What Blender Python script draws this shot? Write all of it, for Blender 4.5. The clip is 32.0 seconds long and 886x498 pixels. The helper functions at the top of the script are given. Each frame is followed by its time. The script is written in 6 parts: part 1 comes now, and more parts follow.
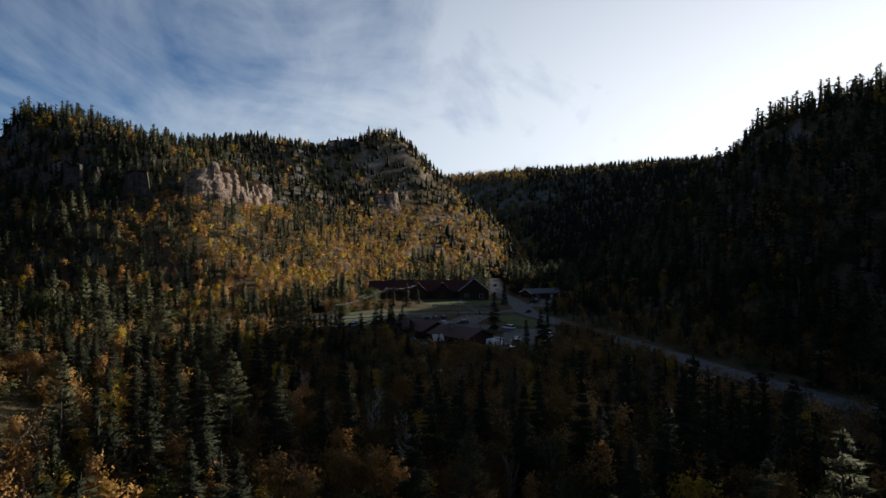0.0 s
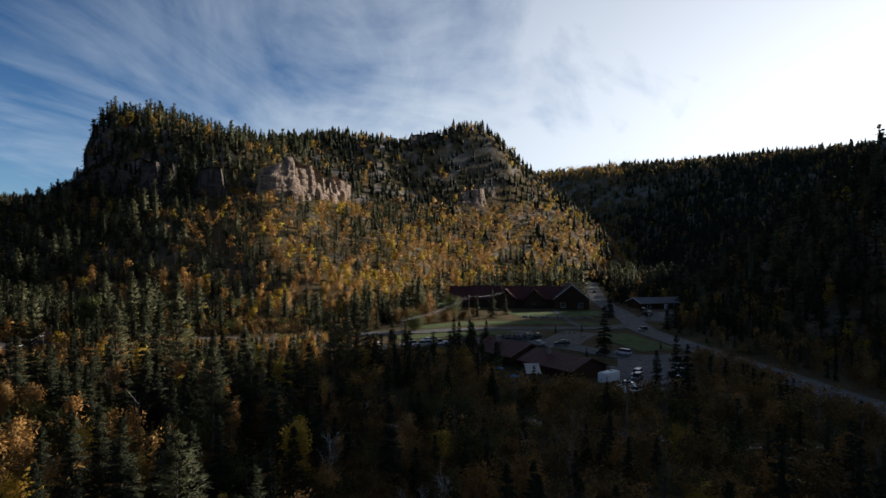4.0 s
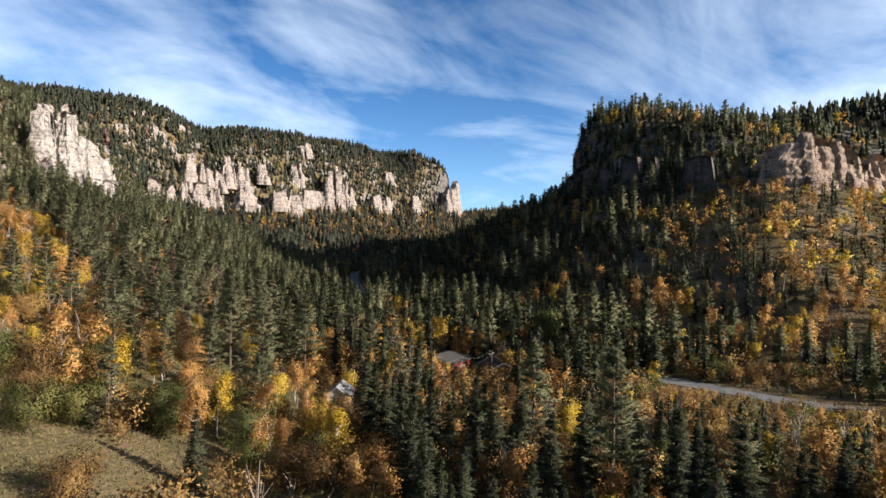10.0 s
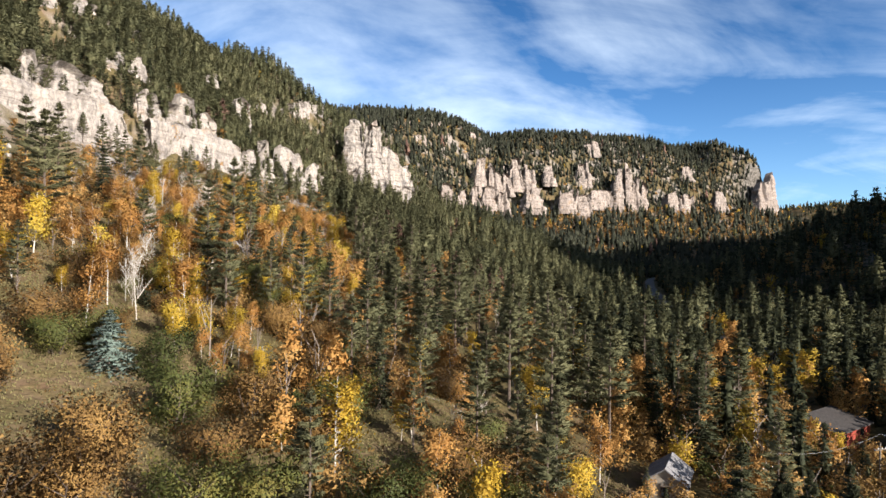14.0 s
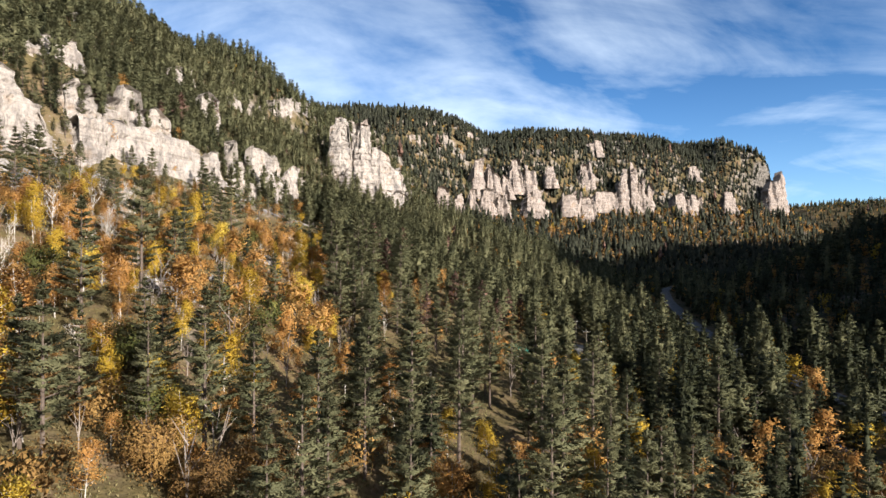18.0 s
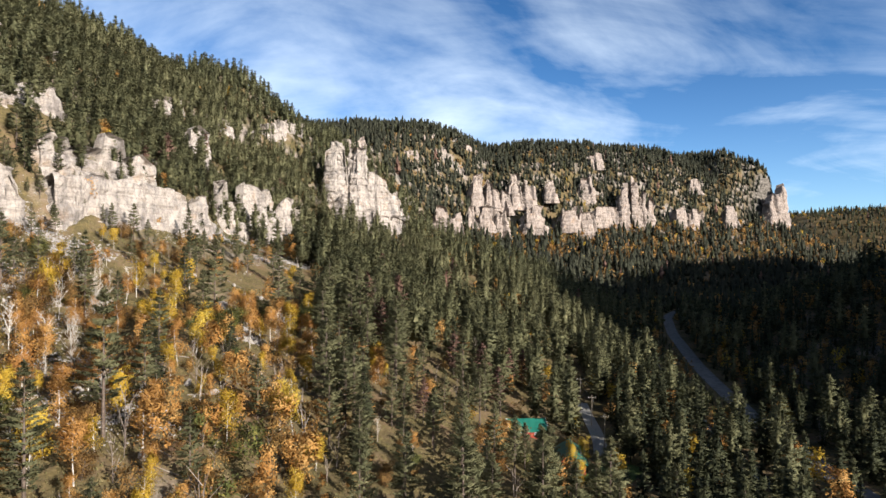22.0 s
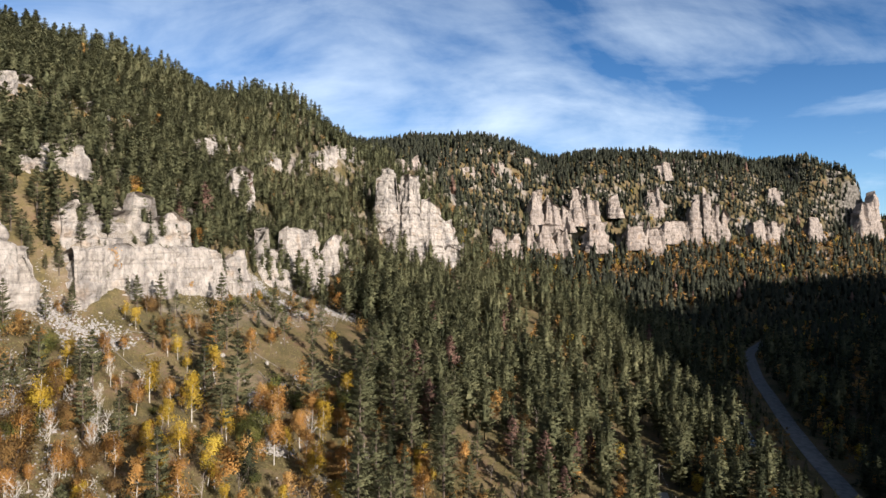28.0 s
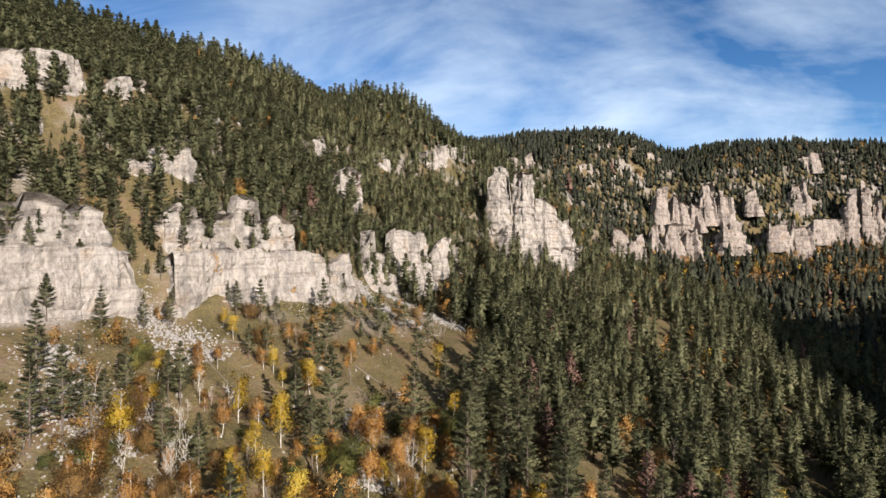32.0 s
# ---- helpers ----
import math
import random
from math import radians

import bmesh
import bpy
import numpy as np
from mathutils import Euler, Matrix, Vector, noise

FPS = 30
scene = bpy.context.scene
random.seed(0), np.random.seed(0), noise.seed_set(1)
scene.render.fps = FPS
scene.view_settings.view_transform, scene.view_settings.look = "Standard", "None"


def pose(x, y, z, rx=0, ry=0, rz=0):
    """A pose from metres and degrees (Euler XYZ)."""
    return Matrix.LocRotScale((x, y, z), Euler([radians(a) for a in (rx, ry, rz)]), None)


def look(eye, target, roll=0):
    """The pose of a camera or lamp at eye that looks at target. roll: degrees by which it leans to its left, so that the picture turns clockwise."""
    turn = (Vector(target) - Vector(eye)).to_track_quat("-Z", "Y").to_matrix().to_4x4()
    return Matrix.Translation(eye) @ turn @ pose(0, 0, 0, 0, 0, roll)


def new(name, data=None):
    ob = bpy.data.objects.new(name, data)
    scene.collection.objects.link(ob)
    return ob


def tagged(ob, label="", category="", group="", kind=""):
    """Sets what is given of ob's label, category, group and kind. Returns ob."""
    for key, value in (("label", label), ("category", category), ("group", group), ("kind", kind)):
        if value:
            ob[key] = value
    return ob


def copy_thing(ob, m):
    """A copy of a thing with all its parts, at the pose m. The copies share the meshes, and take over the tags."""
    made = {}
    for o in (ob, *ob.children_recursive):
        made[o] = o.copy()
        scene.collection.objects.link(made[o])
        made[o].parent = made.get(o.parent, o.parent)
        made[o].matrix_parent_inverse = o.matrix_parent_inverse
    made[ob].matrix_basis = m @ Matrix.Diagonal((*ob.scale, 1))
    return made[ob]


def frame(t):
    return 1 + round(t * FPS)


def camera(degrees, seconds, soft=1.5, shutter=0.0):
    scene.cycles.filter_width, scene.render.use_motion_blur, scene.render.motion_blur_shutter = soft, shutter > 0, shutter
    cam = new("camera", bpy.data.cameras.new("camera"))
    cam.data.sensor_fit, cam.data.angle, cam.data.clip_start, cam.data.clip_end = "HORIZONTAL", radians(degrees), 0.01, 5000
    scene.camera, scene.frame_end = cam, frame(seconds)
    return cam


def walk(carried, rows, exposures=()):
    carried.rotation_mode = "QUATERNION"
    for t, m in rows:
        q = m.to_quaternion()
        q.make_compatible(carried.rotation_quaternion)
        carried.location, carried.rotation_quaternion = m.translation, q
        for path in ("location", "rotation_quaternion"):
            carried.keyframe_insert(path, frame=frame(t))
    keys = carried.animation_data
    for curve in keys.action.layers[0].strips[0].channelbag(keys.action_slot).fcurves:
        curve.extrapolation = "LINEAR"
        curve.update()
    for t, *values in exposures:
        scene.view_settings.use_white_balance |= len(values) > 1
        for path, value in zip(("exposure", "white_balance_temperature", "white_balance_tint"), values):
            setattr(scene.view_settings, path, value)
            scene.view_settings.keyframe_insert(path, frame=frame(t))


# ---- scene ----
cam = camera(72.9, 32.0)
PATH = [
    (0, (-100.76, -106.36, 31.56), (-2.39, -88.38, 31.17), 0.15),
    (0.5, (-95.69, -105.47, 31.69), (2.67, -87.43, 31.28), 0.17),
    (1, (-90.78, -104.56, 31.77), (7.57, -86.45, 31.39), 0.24),
    (1.5, (-85.87, -103.68, 31.63), (12.46, -85.50, 31.28), 0.17),
    (2, (-80.75, -102.40, 31.47), (17.55, -84.03, 31.15), 0.24),
    (2.5, (-75.67, -101.18, 31.69), (22.05, -79.97, 31.30), 0.27),
    (3, (-70.31, -99.90, 31.76), (26.39, -74.46, 31.34), 0.32),
    (3.5, (-64.62, -98.50, 31.81), (30.94, -69.03, 31.39), 0.29),
    (5.5, (-43.04, -90.24, 31.80), (49.47, -52.27, 31.37), 0.34),
    (6, (-38.45, -87.78, 31.95), (51.96, -45.04, 31.51), 0.40),
    (6.5, (-33.47, -85.46, 32.00), (52.79, -34.88, 31.53), 0.34),
    (7, (-28.76, -82.73, 31.87), (53.06, -25.23, 31.50), 0.34),
    (7.5, (-24.28, -79.33, 31.98), (52.72, -15.54, 31.57), 0.38),
    (8, (-19.78, -74.98, 31.71), (52.06, -5.42, 31.38), 0.51),
    (8.5, (-15.71, -70.46, 31.52), (50.03, 4.90, 31.29), 0.60),
    (9, (-12.37, -66.00, 31.46), (46.53, 14.81, 31.30), 0.69),
    (9.5, (-9.50, -61.78, 31.45), (42.60, 23.57, 31.25), 0.68),
    (10, (-6.97, -57.11, 31.46), (37.88, 32.27, 31.27), 0.74),
    (10.5, (-5.06, -52.28, 31.31), (32.35, 40.46, 31.15), 0.76),
    (11, (-3.40, -47.46, 31.24), (25.78, 48.19, 31.05), 0.78),
    (11.5, (-2.19, -42.54, 31.23), (18.96, 55.20, 31.00), 0.84),
    (12, (-1.18, -37.66, 31.23), (12.32, 61.42, 30.97), 0.82),
    (12.5, (-0.66, -32.46, 31.20), (6.14, 67.30, 30.91), 0.82),
    (13, (-0.39, -27.07, 31.15), (0.69, 72.93, 30.84), 0.85),
    (13.5, (-0.38, -21.63, 31.09), (-0.41, 78.37, 30.84), 0.78),
    (15.5, (-0.00, -0.00, 30.00), (-0.00, 100.00, 30.04), 0.37),
    (16, (-0.11, 6.29, 30.51), (-0.03, 106.29, 30.57), 0.30),
    (16.5, (-0.15, 12.78, 31.52), (-0.02, 112.78, 31.59), 0.25),
    (17, (-0.35, 18.49, 33.30), (-0.08, 118.49, 33.33), 0.20),
    (17.5, (-0.51, 22.38, 35.31), (-0.05, 122.38, 35.27), 0.23),
    (18, (-0.42, 24.57, 37.38), (0.11, 124.57, 37.33), 0.23),
    (18.5, (-0.35, 25.32, 39.68), (0.25, 125.32, 39.59), 0.21),
    (19, (-0.46, 25.50, 42.04), (0.22, 125.49, 41.95), 0.21),
    (19.5, (-0.53, 25.63, 44.66), (0.21, 125.62, 44.52), 0.28),
    (20, (-0.68, 26.97, 47.36), (0.12, 126.97, 47.16), 0.32),
    (20.5, (-0.57, 28.87, 49.80), (0.26, 128.87, 49.59), 0.33),
    (21, (-0.60, 31.30, 52.30), (0.25, 131.30, 52.04), 0.38),
    (21.5, (-0.64, 33.34, 54.88), (0.26, 133.33, 54.58), 0.40),
    (22, (-0.59, 34.97, 57.36), (0.29, 134.97, 57.03), 0.43),
    (22.5, (-0.47, 36.13, 59.91), (0.39, 136.13, 59.50), 0.40),
    (23, (-0.58, 37.51, 62.35), (0.33, 137.50, 61.91), 0.39),
    (23.5, (-0.80, 39.35, 64.72), (0.14, 139.34, 64.27), 0.37),
    (24, (-0.61, 41.18, 67.21), (0.27, 141.18, 66.73), 0.37),
    (24.5, (-0.72, 43.22, 69.80), (0.18, 143.22, 69.24), 0.35),
    (25, (-0.73, 45.36, 72.27), (0.18, 145.35, 71.70), 0.35),
    (25.5, (-0.75, 47.50, 74.63), (0.12, 147.49, 74.06), 0.31),
    (27.5, (-0.16, 56.44, 78.36), (-3.99, 156.37, 77.81), 0.28),
    (28, (0.10, 58.72, 78.26), (-8.67, 158.33, 77.75), 0.22),
    (28.5, (0.13, 60.99, 78.53), (-12.67, 160.17, 77.99), 0.28),
    (29, (0.05, 63.30, 78.69), (-16.85, 161.86, 78.14), 0.22),
    (29.5, (-0.44, 65.76, 78.78), (-19.96, 163.83, 78.29), 0.22),
    (30, (-1.16, 68.55, 78.77), (-20.81, 166.60, 78.32), 0.19),
    (30.5, (-1.65, 71.30, 78.62), (-23.64, 168.85, 78.28), 0.13),
    (31, (-1.98, 73.91, 78.72), (-25.82, 171.02, 78.34), 0.10),
    (31.5, (-2.64, 76.73, 78.74), (-27.60, 173.56, 78.44), 0.09),
    (32, (-3.25, 78.94, 78.79), (-30.42, 175.18, 78.51), 0.06),
]
EXPOSURES = [(0, -0.75), (3.5, -0.65), (6, -0.27), (7.5, 0.12), (9, 0.34), (12, 0.42), (20, 0.36), (24, 0.24), (28, 0.14), (32, 0.08)]
walk(cam, [(t, look(eye, target, roll)) for t, eye, target, roll in PATH], EXPOSURES)

# ---- light ----
SUN_AZ, SUN_EL = radians(132), radians(18.5)      # clockwise from +y
world = bpy.data.worlds.new("world")
scene.world = world
world.use_nodes = True
wn, wl = world.node_tree.nodes, world.node_tree.links
for n in list(wn):
    wn.remove(n)
wout, wbg = wn.new("ShaderNodeOutputWorld"), wn.new("ShaderNodeBackground")
sky = wn.new("ShaderNodeTexSky")
sky.sky_type, sky.sun_disc = "NISHITA", False
sky.sun_elevation, sky.sun_rotation, sky.altitude = SUN_EL, SUN_AZ, 1500
sky.air_density, sky.dust_density, sky.ozone_density = 1.0, 0.3, 3.0
wbg.inputs[1].default_value = 0.092
# thin streaked cirrus laid on a flat layer high above
geo = wn.new("ShaderNodeTexCoord")
sep = wn.new("ShaderNodeSeparateXYZ")
wl.new(geo.outputs["Generated"], sep.inputs[0])


def wmath(op, a, b=None, clamp=False):
    m = wn.new("ShaderNodeMath")
    m.operation, m.use_clamp = op, clamp
    for k, v in enumerate((a, b)):
        if v is None:
            continue
        if isinstance(v, (int, float)):
            m.inputs[k].default_value = v
        else:
            wl.new(v, m.inputs[k])
    return m.outputs[0]


zz = wmath("ADD", wmath("MAXIMUM", sep.outputs[2], 0.0), 0.34)
cx, cy = wmath("DIVIDE", sep.outputs[0], zz), wmath("DIVIDE", sep.outputs[1], zz)
comb = wn.new("ShaderNodeCombineXYZ")
wl.new(cx, comb.inputs[0]), wl.new(cy, comb.inputs[1])


def cloud(scale, turn, stretch, detail, rough, distort):
    mp = wn.new("ShaderNodeMapping")
    mp.inputs["Rotation"].default_value = (0, 0, radians(turn))
    mp.inputs["Scale"].default_value = (stretch, 1, 1)
    wl.new(comb.outputs[0], mp.inputs[0])
    tx = wn.new("ShaderNodeTexNoise")
    tx.inputs["Scale"].default_value, tx.inputs["Detail"].default_value = scale, detail
    tx.inputs["Roughness"].default_value, tx.inputs["Distortion"].default_value = rough, distort
    wl.new(mp.outputs[0], tx.inputs["Vector"])
    return tx.outputs[0]


veil = cloud(1.5, 25, 0.75, 7, 0.56, 0.9)
streak = cloud(3.2, -28, 0.5, 8, 0.6, 1.3)
mixed = wmath("ADD", wmath("MULTIPLY", veil, 0.70), wmath("MULTIPLY", streak, 0.30))
# more cloud towards the sun
toward = wmath("ADD", wmath("MULTIPLY", sep.outputs[0], math.sin(SUN_AZ)), wmath("MULTIPLY", sep.outputs[1], math.cos(SUN_AZ)))
north = wmath("POWER", wmath("MAXIMUM", wmath("ADD", wmath("ADD", wmath("MULTIPLY", sep.outputs[1], 0.93), wmath("MULTIPLY", sep.outputs[0], -0.2)), wmath("MULTIPLY", sep.outputs[2], 0.28)), 0.0), 9.0)
clear = wmath("POWER", wmath("MAXIMUM", wmath("ADD", wmath("ADD", wmath("MULTIPLY", sep.outputs[1], 0.83), wmath("MULTIPLY", sep.outputs[0], 0.45)), wmath("MULTIPLY", sep.outputs[2], 0.33)), 0.0), 26.0)   # a clear gap beside the veil
mixed = wmath("SUBTRACT", wmath("ADD", wmath("ADD", mixed, wmath("MULTIPLY", wmath("MINIMUM", toward, 0.0), 0.13)), wmath("MULTIPLY", north, 0.20)), wmath("MULTIPLY", clear, 0.06))
amount = wmath("MULTIPLY", wmath("SUBTRACT", wmath("ADD", mixed, wmath("MULTIPLY", wmath("MAXIMUM", toward, 0.0), 0.33)), 0.406), 3.5, True)
haze = wmath("MULTIPLY", wmath("POWER", wmath("SUBTRACT", 1.0, wmath("MAXIMUM", sep.outputs[2], 0.0)), 9.0), 0.40)
overhead = wmath("SUBTRACT", 1.0, wmath("MULTIPLY", wmath("POWER", wmath("MAXIMUM", sep.outputs[2], 0.0), 1.3), 1.25), True)   # the cirrus thins out overhead
thick = wmath("MAXIMUM", wmath("MULTIPLY", wmath("MULTIPLY", amount, 0.88), overhead), haze)
glow = wmath("POWER", wmath("MAXIMUM", toward, 0.0), 2.6)
cloud_col = wn.new("ShaderNodeMix")
cloud_col.data_type = "RGBA"
cloud_col.inputs[6].default_value, cloud_col.inputs[7].default_value = (10.0, 11.6, 13.3, 1), (31, 30.8, 30.4, 1)
wl.new(glow, cloud_col.inputs[0])
mix = wn.new("ShaderNodeMix")
mix.data_type = "RGBA"
deep = wn.new("ShaderNodeMix")
deep.data_type, deep.blend_type = "RGBA", "MULTIPLY"
deep.inputs[0].default_value, deep.inputs[7].default_value = 1.0, (0.50, 1.01, 1.42, 1)
wl.new(sky.outputs[0], deep.inputs[6])
zenith = wn.new("ShaderNodeVectorMath")                     # the blue deepens towards the zenith
zenith.operation = "SCALE"
wl.new(deep.outputs[2], zenith.inputs[0]), wl.new(wmath("SUBTRACT", 1.12, wmath("MULTIPLY", wmath("MAXIMUM", sep.outputs[2], 0.0), 0.76)), zenith.inputs[3])
wl.new(thick, mix.inputs[0]), wl.new(zenith.outputs[0], mix.inputs[6]), wl.new(cloud_col.outputs[2], mix.inputs[7])
wl.new(mix.outputs[2], wbg.inputs[0]), wl.new(wbg.outputs[0], wout.inputs[0])

sun_data = bpy.data.lights.new("sun", "SUN")
sun_data.energy, sun_data.angle, sun_data.color = 10.0, radians(0.53), (1.0, 0.94, 0.872)
sun = new("sun", sun_data)
sun_dir = Vector((math.sin(SUN_AZ) * math.cos(SUN_EL), math.cos(SUN_AZ) * math.cos(SUN_EL), math.sin(SUN_EL)))
sun.matrix_world = look(sun_dir * 900, (0, 0, 0))

# ---- materials ----


def material(name, stops, scale=1.0, rough=0.9, bump=0.0, bump_scale=8.0, island=0.0, spec=0.2, coords="Object", stretch=(1, 1, 1),
             second=None, metal=0.0, thin=0.0):
    """Colour ramp over noise, a second finer noise, and a spread of brightness from piece to piece."""
    m = bpy.data.materials.new(name)
    m.use_nodes = True
    n, l = m.node_tree.nodes, m.node_tree.links
    b = n["Principled BSDF"]
    b.inputs["Roughness"].default_value, b.inputs["Metallic"].default_value = rough, metal
    b.inputs["Specular IOR Level"].default_value = spec
    tc, mp = n.new("ShaderNodeTexCoord"), n.new("ShaderNodeMapping")
    mp.inputs["Scale"].default_value = stretch
    l.new(tc.outputs[coords], mp.inputs[0])
    t1 = n.new("ShaderNodeTexNoise")
    t1.inputs["Scale"].default_value, t1.inputs["Detail"].default_value = scale, 6
    l.new(mp.outputs[0], t1.inputs["Vector"])
    ramp = n.new("ShaderNodeValToRGB")
    while len(ramp.color_ramp.elements) < len(stops):
        ramp.color_ramp.elements.new(0.5)
    for k, e in enumerate(ramp.color_ramp.elements):
        e.position = 0.3 + 0.4 * k / max(1, len(stops) - 1)
        e.color = (*stops[k], 1)
    fac = t1.outputs[0]
    if island:
        gi, oi = n.new("ShaderNodeNewGeometry"), n.new("ShaderNodeObjectInfo")
        a = n.new("ShaderNodeMath")
        a.operation = "MULTIPLY_ADD"
        l.new(gi.outputs["Random Per Island"], a.inputs[0])
        a.inputs[1].default_value = island
        l.new(t1.outputs[0], a.inputs[2])
        c = n.new("ShaderNodeMath")
        c.operation = "MULTIPLY_ADD"
        l.new(oi.outputs["Random"], c.inputs[0])
        c.inputs[1].default_value = island
        l.new(a.outputs[0], c.inputs[2])
        d = n.new("ShaderNodeMath")
        d.operation = "SUBTRACT"
        l.new(c.outputs[0], d.inputs[0])
        d.inputs[1].default_value = island
        fac = d.outputs[0]
    l.new(fac, ramp.inputs[0])
    col = ramp.outputs[0]
    if second:
        t2 = n.new("ShaderNodeTexNoise")
        t2.inputs["Scale"].default_value, t2.inputs["Detail"].default_value = second[0], 8
        l.new(mp.outputs[0], t2.inputs["Vector"])
        mx = n.new("ShaderNodeMix")
        mx.data_type, mx.blend_type = "RGBA", "MIX"
        r2 = n.new("ShaderNodeMapRange")
        r2.inputs[1].default_value, r2.inputs[2].default_value = second[2], second[2] + 0.15
        l.new(t2.outputs[0], r2.inputs[0]), l.new(r2.outputs[0], mx.inputs[0])
        l.new(col, mx.inputs[6])
        mx.inputs[7].default_value = (*second[1], 1)
        col = mx.outputs[2]
    l.new(col, b.inputs["Base Color"])
    if bump:
        t3, bp = n.new("ShaderNodeTexNoise"), n.new("ShaderNodeBump")
        t3.inputs["Scale"].default_value, t3.inputs["Detail"].default_value = bump_scale, 8
        l.new(mp.outputs[0], t3.inputs["Vector"])
        l.new(t3.outputs[0], bp.inputs["Height"])
        bp.inputs["Distance"].default_value = bump
        l.new(bp.outputs[0], b.inputs["Normal"])
    if thin:
        tr, ms, out = n.new("ShaderNodeBsdfTranslucent"), n.new("ShaderNodeMixShader"), n["Material Output"]
        l.new(col, tr.inputs[0])
        ms.inputs[0].default_value = thin
        l.new(b.outputs[0], ms.inputs[1]), l.new(tr.outputs[0], ms.inputs[2]), l.new(ms.outputs[0], out.inputs[0])
    return m


PINE = material("pine_needles", [(0.068, 0.072, 0.036), (0.118, 0.116, 0.057), (0.180, 0.168, 0.086)], 0.35, 0.8, island=0.15, thin=0.32)
SPRUCE = material("spruce_needles", [(0.021, 0.025, 0.013), (0.037, 0.041, 0.019), (0.064, 0.066, 0.032)], 0.35, 0.8, island=0.15, thin=0.25)
# Darker pine for far solid crowns: the shade between needles is in the colour.
FAR_PINE = material("self_shaded_pine_needles", [(0.025, 0.028, 0.018), (0.038, 0.040, 0.025), (0.058, 0.057, 0.036)], 0.2, 0.9, island=0.15, thin=0.2)
BLUE = material("blue_spruce_needles", [(0.09, 0.12, 0.10), (0.14, 0.18, 0.15)], 0.6, 0.8, island=0.2, thin=0.1)
DEAD = material("dead_needles", [(0.11, 0.062, 0.046), (0.17, 0.098, 0.072)], 0.5, 0.9, island=0.2)
ORANGE = material("orange_leaves", [(0.27, 0.126, 0.034), (0.39, 0.205, 0.058), (0.49, 0.298, 0.105)], 0.25, 0.7, island=0.18, thin=0.35)
YELLOW = material("yellow_leaves", [(0.32, 0.20, 0.022), (0.45, 0.30, 0.036), (0.52, 0.40, 0.075)], 0.25, 0.7, island=0.2, thin=0.35)
RUSSET = material("russet_oak_leaves", [(0.105, 0.062, 0.022), (0.185, 0.102, 0.034), (0.29, 0.172, 0.055)], 0.3, 0.8, island=0.3, thin=0.3)
GREEN = material("green_leaves", [(0.052, 0.062, 0.018), (0.09, 0.10, 0.027), (0.17, 0.145, 0.036)], 0.3, 0.7, island=0.25, thin=0.3)
TWIG = material("bare_twigs", [(0.13, 0.10, 0.082), (0.25, 0.21, 0.175)], 0.5, 0.9, island=0.2)
BARK_W = material("pale_aspen_bark", [(0.22, 0.19, 0.16), (0.38, 0.34, 0.29), (0.50, 0.46, 0.40)], 3.0, 0.8, second=(9, (0.06, 0.05, 0.04), 0.62))
BARK = material("grey_brown_bark", [(0.05, 0.036, 0.026), (0.13, 0.10, 0.08)], 4.0, 0.95, bump=0.02)


